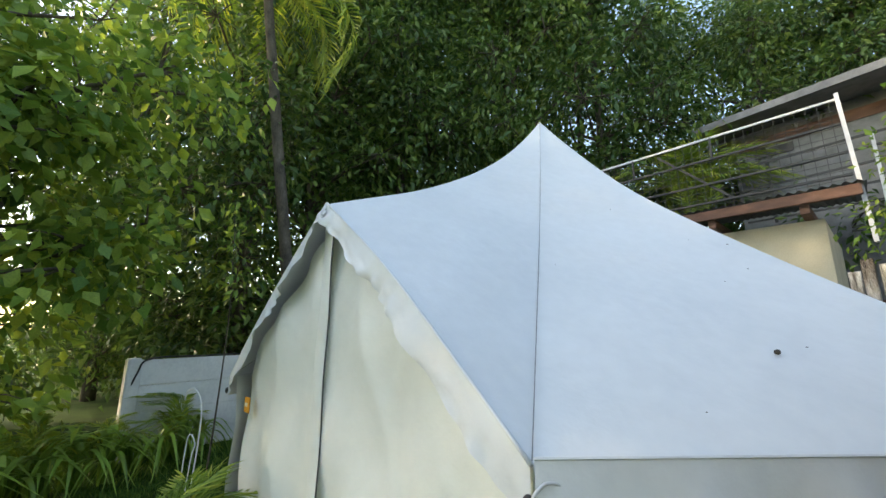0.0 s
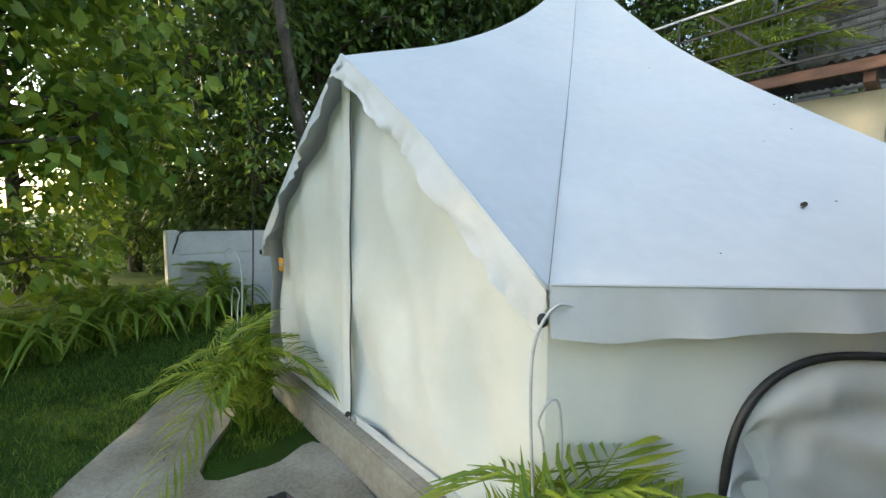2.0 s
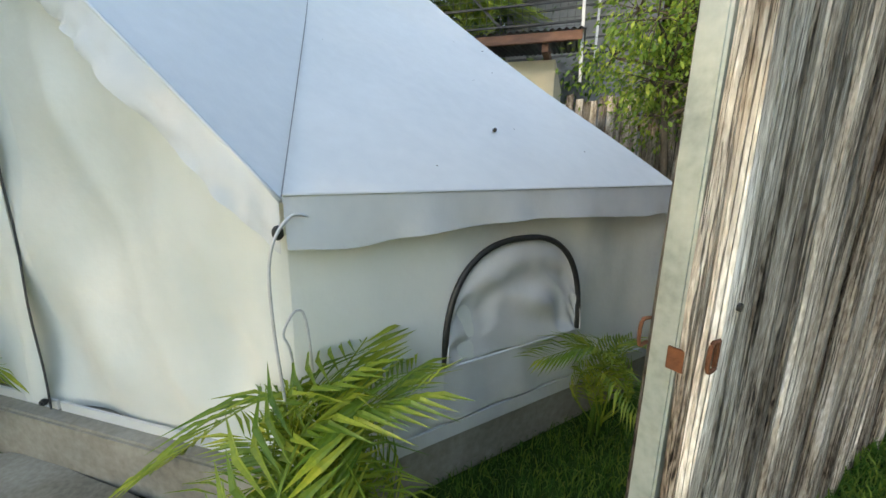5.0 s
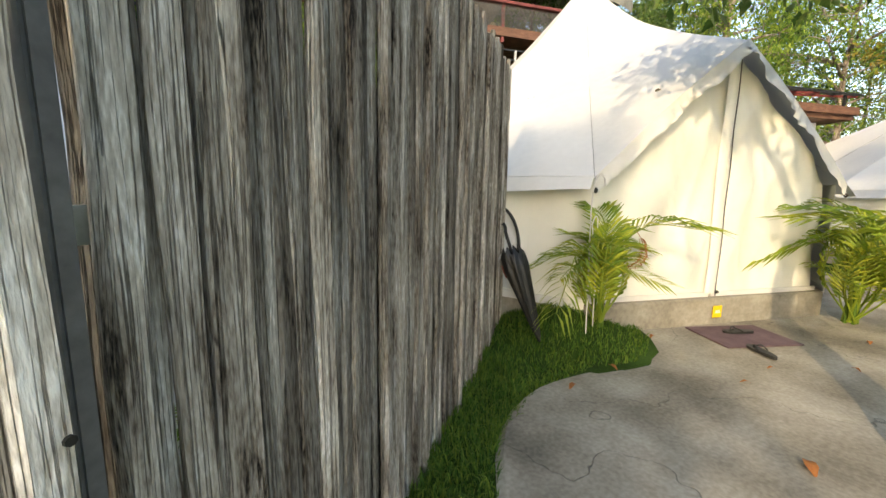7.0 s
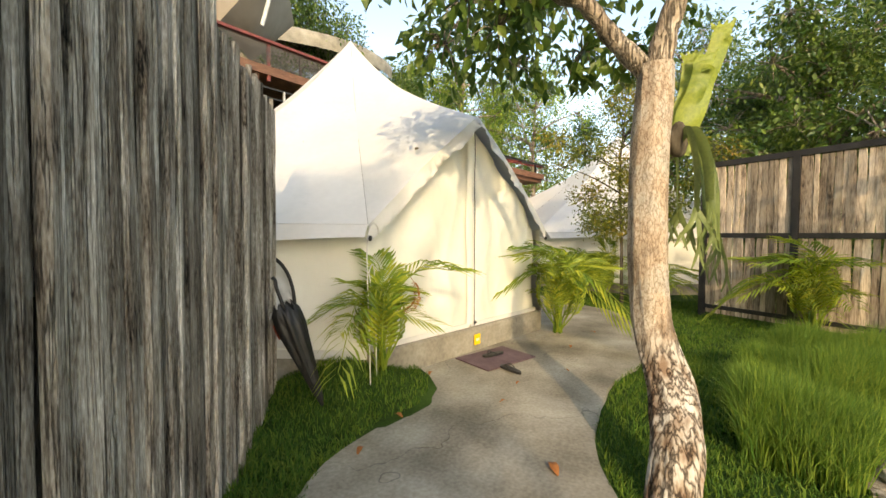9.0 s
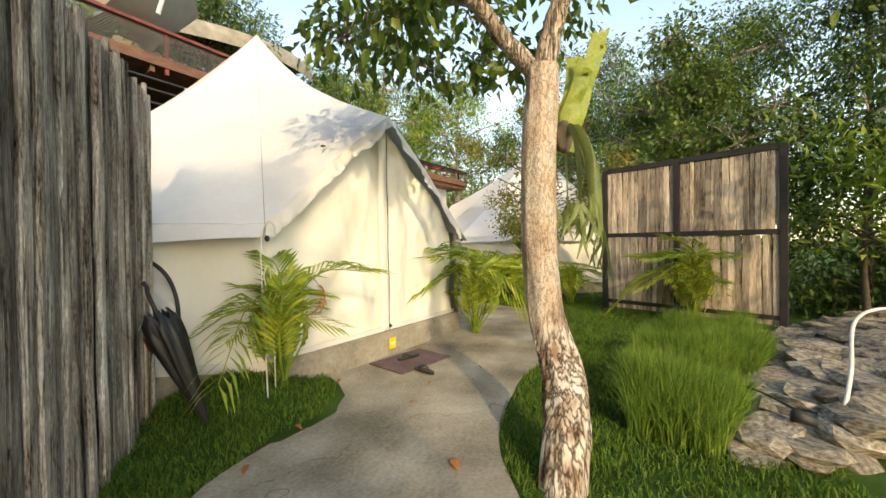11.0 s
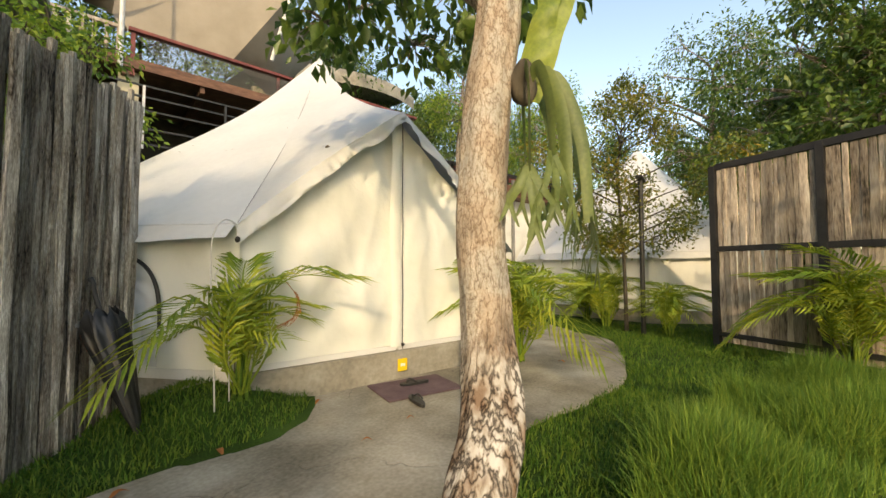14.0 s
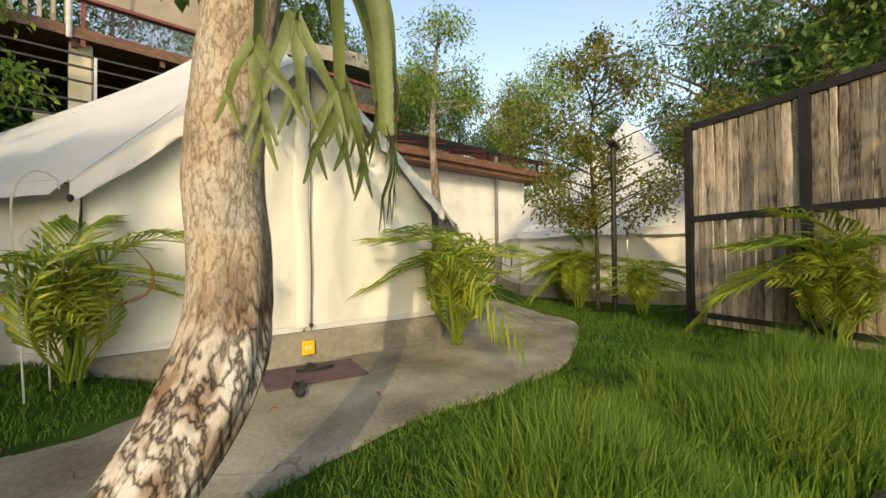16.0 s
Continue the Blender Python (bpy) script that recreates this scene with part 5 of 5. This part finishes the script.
def umbrella():
    top, tip = Vector((2.56, 2.045, 0.94)), Vector((2.745, 1.745, 0.0))
    m = look(tip, top)
    t = thing("umbrella", "closed black umbrella with red print leaning on the fence", "umbrella", m)
    L = (top - tip).length
    part("shaft", tube([(0, 0, 0), (0, 0, -L + 0.1)], 0.005, 8), DARKSTEEL, t)
    bm = bmesh.new()
    rings = []
    sides = 32
    prof = ((0.05, 0.010), (0.2, 0.04), (0.45, 0.080), (0.65, 0.105), (0.76, 0.108), (0.79, 0.085))
    for d, r in prof:
        rings.append([bm.verts.new((math.cos(a) * r * (1 + 0.22 * math.cos(8 * a + d * 5)), math.sin(a) * r * 0.72 * (1 + 0.22 * math.cos(8 * a + d * 5)), -d * (1 if d < 0.7 else 1 + 0.05 * math.cos(8 * a)))) for a in [2 * math.pi * k / sides for k in range(sides)]])
    for a, b in zip(rings, rings[1:]):
        for k in range(sides):
            bm.faces.new((a[k], a[(k + 1) % sides], b[(k + 1) % sides], b[k]))
    part("canopy", bm, BLACKNYLON, t, "folded black nylon canopy", True)
    part("handle", tube(spline([(0, 0, -L + 0.24), (0, 0, -L + 0.08), (0.0, 0.01, -L + 0.03), (0.0, 0.0, -L)], 5), [0.012] * 14 + [0.014, 0.016], 10), BLACKRUBBER, t, "", True)
    part("ferrule", tube([(0, 0, -0.08), (0, 0, 0.0)], [0.006, 0.004], 8), DARKSTEEL, t)
    for i in range(8):
        a = i * math.pi / 4
        part("rib_tip", tube([(0.07 * math.cos(a), 0.05 * math.sin(a), -0.78), (0.085 * math.cos(a), 0.06 * math.sin(a), -0.82)], 0.003, 5), DARKSTEEL, t)

    def patch(name, d0, d1, a0, a1, mat, lab):
        bm = bmesh.new()

        def f(u, v):
            d = d0 + (d1 - d0) * v
            r = np.interp(d, [p[0] for p in prof], [p[1] for p in prof]) * 1.27
            a = a0 + (a1 - a0) * u
            return Vector((math.cos(a) * r, math.sin(a) * r * 0.76, -d))
        sheet(bm, f, 8, 4)
        part(name, bm, mat, t, lab, True)
    patch("red_print", 0.60, 0.70, 4.2, 5.5, REDPRINT, "red printed band")
    patch("white_lining", 0.75, 0.785, 4.0, 5.6, WHITEPAINT, "white lining at the rim")


umbrella()


def fallen_leaf(x, y, z, a, s):
    bm = ribbon([(-s, 0, 0.004), (0, 0.1 * s, 0.012 + 0.2 * s), (s, 0, 0.005)], [0.01, s * 0.8, s * 0.7, 0.004], (0, 0, 1), bmesh.new())
    o = part("fallen_leaf", bm, DRYLEAF, None, "", True)
    o.matrix_basis = pose(x, y, z, 0, 0, a)
    tagged(o, "curled brown fallen leaf on the concrete", "leaf", "fallen leaves")


for x, y, z, a, s in ((2.84, 0.25, 0.005, 30, 0.06), (2.95, 1.30, 0.005, 80, 0.04), (3.75, 1.50, 0.005, 10, 0.035), (3.5, 0.75, 0.005, 140, 0.03), (4.4, 0.45, 0.005, 60, 0.03), (5.2, 0.55, 0.005, 200, 0.04), (2.5, 1.25, 0.005, 10, 0.04), (6.0, 0.4, 0.005, 70, 0.04), (3.9, 0.75, 0.005, 320, 0.025)):
    fallen_leaf(x, y, z, a, s)


# ---- walls and buildings around ----
def precast_wall():
    t = thing("precast_wall", "white painted precast concrete boundary wall with post", "wall")
    for y in (1.12, 3.1, 5.1):
        part("post", box((-6.7, y - 0.08, -0.5), (-6.52, y + 0.08, 0.95), None, 0.015), WHITEPAINT, t)
    for i in range(4):
        for y in (1.2, 3.18):
            part("slab", box((-6.64, y, -0.45 + 0.345 * i), (-6.58, y + 1.82, -0.11 + 0.345 * i), None, 0.012), WHITEPAINT, t)

    c = thing("wall_cable", "black cable lying along the top of the wall", "cable")
    part("cable", tube(spline([(-6.62, 1.05, 0.3), (-6.5, 1.15, 0.75), (-6.55, 1.3, 0.94), (-6.6, 2.0, 0.945), (-6.62, 2.8, 0.95), (-6.6, 3.6, 0.945)], 8), 0.012, 6), BLACKRUBBER, c)


precast_wall()


def back_fence():
    m = Matrix.Translation((0.9, 6.2, -0.1)) @ Matrix.Rotation(radians(-22), 4, "Z")
    f = thing("board_fence", "weathered dark board fence behind the tents", "fence", m)
    rr = random.Random(15)
    ms = [board_mesh("board", 0.11, 2.2, 0.03, 80 + i) for i in range(3)]
    for i in range(36):
        o = linked("board", ms[i % 3], WOOD, f)
        o.matrix_basis = pose(i * 0.115, rr.uniform(-0.01, 0.01), 0, 0, rr.uniform(-0.6, 0.6), rr.choice((0, 180))) @ Matrix.Diagonal((1, 1, 1 + rr.uniform(-0.05, 0.03), 1))
    for z in (0.5, 1.7):
        part("rail", box((0, 0.03, z), (4.1, 0.08, z + 0.08)), BROWNWOOD, f)


back_fence()


def terrace():
    """Cream outbuilding with a sheet roof, steel rails above it."""
    t = thing("terrace_building", "cream outbuilding with sheet roof and steel railed terrace", "building", pose(0.8, 7.0, 0, 0, 0, -8))
    part("wall", box((-5, 0, -0.5), (0, 0.2, 2.85), None, 0.01), CREAM, t)
    part("end_wall", box((-0.2, 0.2, -0.5), (0, 3, 2.85), None, 0.01), CREAM, t)
    for i in range(5):
        part("rafter", box((-4.4 + i * 1.05, -0.45, 2.86), (-4.3 + i * 1.05, 3, 2.98)), BROWNWOOD, t)
    part("fascia", box((-5, -0.55, 2.98), (0.4, -0.47, 3.12), None, 0.008), BROWNWOOD, t, "reddish brown timber fascia")
    bm = bmesh.new()
    sheet(bm, lambda u, v: Vector((-5 + 5.45 * u, -0.58 + 3.4 * v, 3.14 + 0.5 * v + 0.018 * math.sin(u * 320))), 220, 2)
    part("roof", bm, CORRUGATED, t, "grey corrugated roof sheets")
    for k, z in enumerate((3.3, 3.6, 4.0, 4.35)):
        part("rail", beam((-5, -0.35, z), (0.35, -0.35, z), 0.03), PALESTEEL if k == 3 else DARKSTEEL, t)
    for x in (-3.6, -2.3, -1.1):
        part("rail_post", beam((x, -0.35, 4.0), (x, -0.35, 4.35), 0.03), DARKSTEEL, t)
    for x in (-2.6, -0.9):
        part("brace", beam((x, -0.3, 3.3), (x - 1.0, -0.3, 4.3), 0.035), DARKSTEEL, t)
    part("white_post", beam((0.42, -0.38, 2.4), (0.35, -0.38, 4.42), 0.045), PALESTEEL, t, "white painted post")
    for i in range(46):
        part("mesh_wire", beam((-5 + i * 0.117, -0.33, 3.2), (-5 + i * 0.117, -0.33, 4.35), 0.006), DARKSTEEL, t)
    for i in range(10):
        part("mesh_wire", beam((-5, -0.325, 3.25 + i * 0.12), (0.35, -0.325, 3.25 + i * 0.12), 0.006), DARKSTEEL, t)
    h = thing("upper_house", "white house wall greyed for its shade, small vent, above the terrace", "house", pose(0.4, 10.8, 0, 0, 0, -15))
    # sheet grey in place of white paint puts the wall's shade into its colour
    part("wall", box((-0.6, 0, -0.5), (3, 0.25, 5.9)), CORRUGATED, h)
    part("roof", box((-1.0, -0.7, 5.9), (3.4, 3, 6.05), pose(0, 0, 0, 4, 0, 0)), CORRUGATED, h)
    part("vent", box((-0.2, -0.03, 5.2), (0.5, 0.02, 5.4)), DARKSTEEL, h)


terrace()


def restaurant():
    """Raised deck on columns with a red-railed net front, shade sails and pipe rails below."""
    t = thing("deck_building", "raised timber deck on concrete columns with red steel rail", "building", pose(4.83, 9.68, 0, 0, 0, -14.7))
    part("deck", box((-5, 0.0, 5.45), (8, 4, 5.62)), BROWNWOOD, t)
    # back and side walls carry the under-deck shade in their colour
    part("back_wall", box((-5, 3.2, -0.5), (8, 3.4, 5.45)), ROOMSHADE, t, "back wall coloured near-black for the shade under the deck")
    part("side_wall", box((-5.2, 0.2, -0.5), (-5, 3.4, 5.45)), ROOMSHADE, t)
    for i in range(9):
        part("joist", box((-4.6 + i * 1.5, 0, 5.3), (-4.5 + i * 1.5, 3.2, 5.45)), BROWNWOOD, t)
    for x in (-0.15, 4.6, -4.6):
        part("column", box((x, 0.15, -0.5), (x + 0.38, 0.5, 5.45), None, 0.02), CREAM, t, "stained concrete column")
    part("inner_column", box((-0.75, 0.9, -0.5), (-0.4, 1.2, 4.0)), CREAM, t)
    for x in (0.05, 3.2, 6.4):
        part("red_post", box((x, -0.05, 5.3), (x + 0.08, 0.03, 6.3)), REDSTEEL, t)
    part("red_rail", box((0.0, -0.12, 6.28), (8, 0.08, 6.36), None, 0.01), REDSTEEL, t, "faded red steel top rail")
    part("edge_beam", box((-5, -0.08, 5.45), (8, -0.003, 5.68)), BROWNWOOD, t)
    bm = bmesh.new()
    for i in range(150):
        for s in (-1, 1):
            x0 = -0.5 + i * 0.06
            pts = [(x0 + s * 0.55 * q / 3, -0.03 - 0.05 * math.sin(math.pi * q / 3), 5.68 + 0.6 * q / 3) for q in range(4)]
            if all(0.08 < p[0] < 8 for p in pts):
                tube(pts, 0.007, 3, bm, False)
    part("net", bm, NET, t, "grey rope netting")
    for i in range(16):
        part("baluster", box((-3.2 + i * 0.2, 0.0, 5.7), (-3.13 + i * 0.2, 0.05, 6.3)), PALEWOOD, t)
    part("hand_rail", box((-3.4, -0.02, 6.3), (-0.02, 0.07, 6.37)), PALEWOOD, t)
    part("mast", tube([(-0.12, -0.1, 5.4), (-0.12, -0.1, 9.5)], 0.05, 10), PALESTEEL, t, "white painted mast")
    part("prop", tube([(3.0, -0.2, 6.6), (3.35, -0.6, 8.4)], 0.05, 10), PALESTEEL, t)
    for z in (5.0, 4.75, 4.45, 4.05, 3.7):
        part("pipe_rail", beam((-5, -0.35, z), (8, -0.35, z), 0.04), DARKSTEEL, t)
    for i in range(8):
        part("pipe_post", beam((-4.5 + i * 1.6, -0.35, 3.6), (-4.5 + i * 1.6, -0.35, 5.0), 0.05), PALESTEEL if i % 2 else DARKSTEEL, t)
    for a, b, c, d in (((-1.5, 2.5, 9.6), (3.35, -0.6, 8.4), (2.2, 0.4, 6.6), (-0.1, 1.5, 7.0)), ((-2.6, 1.0, 7.6), (-0.1, 0, 8.6), (-0.3, 1.5, 7.3), (-2, 3, 8.4)), ((3.35, -0.6, 8.4), (2.2, 0.4, 6.6), (3.6, 2.0, 6.5), (5.0, 2.0, 8.2))):
        bm = bmesh.new()
        a, b, c, d = map(Vector, (a, b, c, d))
        sheet(bm, lambda u, v: a.lerp(b, u).lerp(d.lerp(c, u), v) + Vector((0, 0, -0.5 * math.sin(math.pi * u) * math.sin(math.pi * v))), 12, 12)
        part("shade_sail", bm, SAIL, t, "taupe shade sail", True)
    g = thing("concrete_canopy", "curved grey concrete canopy edge on the hillside", "building", pose(9.2, 10.8, 0, 0, 0, -4))
    bm = bmesh.new()
    sheet(bm, lambda u, v: Vector((7 * u, 1.2 - 1.5 * math.sin(math.pi * u * 0.8) + (4 if v > 0.9 else 0), 7.9 + 0.7 * u + 0.55 * min(1, v * 1.5))), 20, 3)
    part("fascia", bm, PLINTH, g, "", True)
    part("wall", box((0.3, 2.4, -0.5), (7, 2.6, 7.9)), CREAM, g)
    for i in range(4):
        part("window", box((0.9 + 1.5 * i, 2.36, 5.3), (1.8 + 1.5 * i, 2.40, 6.5)), ROOMSHADE, g)


restaurant()


def white_building():
    a, b = Vector((9.7, 4.75, 0)), Vector((13.7, 3.55, 0))
    t = thing("white_building", "white plastered building with brown eaves and a roof trellis", "building", Matrix.Translation(a) @ Matrix.Rotation(math.atan2(b.y - a.y, b.x - a.x), 4, "Z"))
    part("wall", box((-1.5, 0, -0.4), (4.2, 0.2, 3.0)), WHITEPAINT, t)
    part("end_wall", box((4.0, 0.2, -0.4), (4.2, 4, 3.0)), WHITEPAINT, t)
    part("fascia", box((-2, -0.6, 3.1), (4.6, -0.5, 3.28), None, 0.01), BROWNWOOD, t)
    part("soffit", box((-2, -0.5, 3.0), (4.6, 3, 3.12)), BROWNWOOD, t)
    part("drain_pipe", tube([(2.9, -0.1, 0), (2.9, -0.1, 3.6)], 0.05, 10), CORRUGATED, t)
    for i in range(7):
        part("purlin", beam((-2, -0.6 + i * 0.45, 3.55 + 0.12 * i), (4.6, -0.6 + i * 0.45, 3.55 + 0.12 * i), 0.05), DARKSTEEL, t)
    for i in range(6):
        part("trellis_rib", beam((-1.8 + i * 1.25, -0.6, 3.5), (-1.8 + i * 1.25, 2.4, 4.3), 0.05), REDSTEEL, t)
    for i in range(4):
        part("trellis_post", beam((-1.8 + i * 2.0, -0.5, 3.1), (-1.8 + i * 2.0, -0.5, 3.6), 0.05), DARKSTEEL, t)
    p = thing("lamp_pole", "dark slim steel pole beside the ornamental tree", "pole", pose(8.45, -0.08, 0))
    part("pole", tube([(0, 0, -0.1), (0, 0, 2.35)], 0.035, 12), DARKSTEEL, p)
    part("cap", box((-0.2, -0.05, 2.35), (0.25, 0.05, 2.40), None, 0.01), DARKSTEEL, p)


white_building()
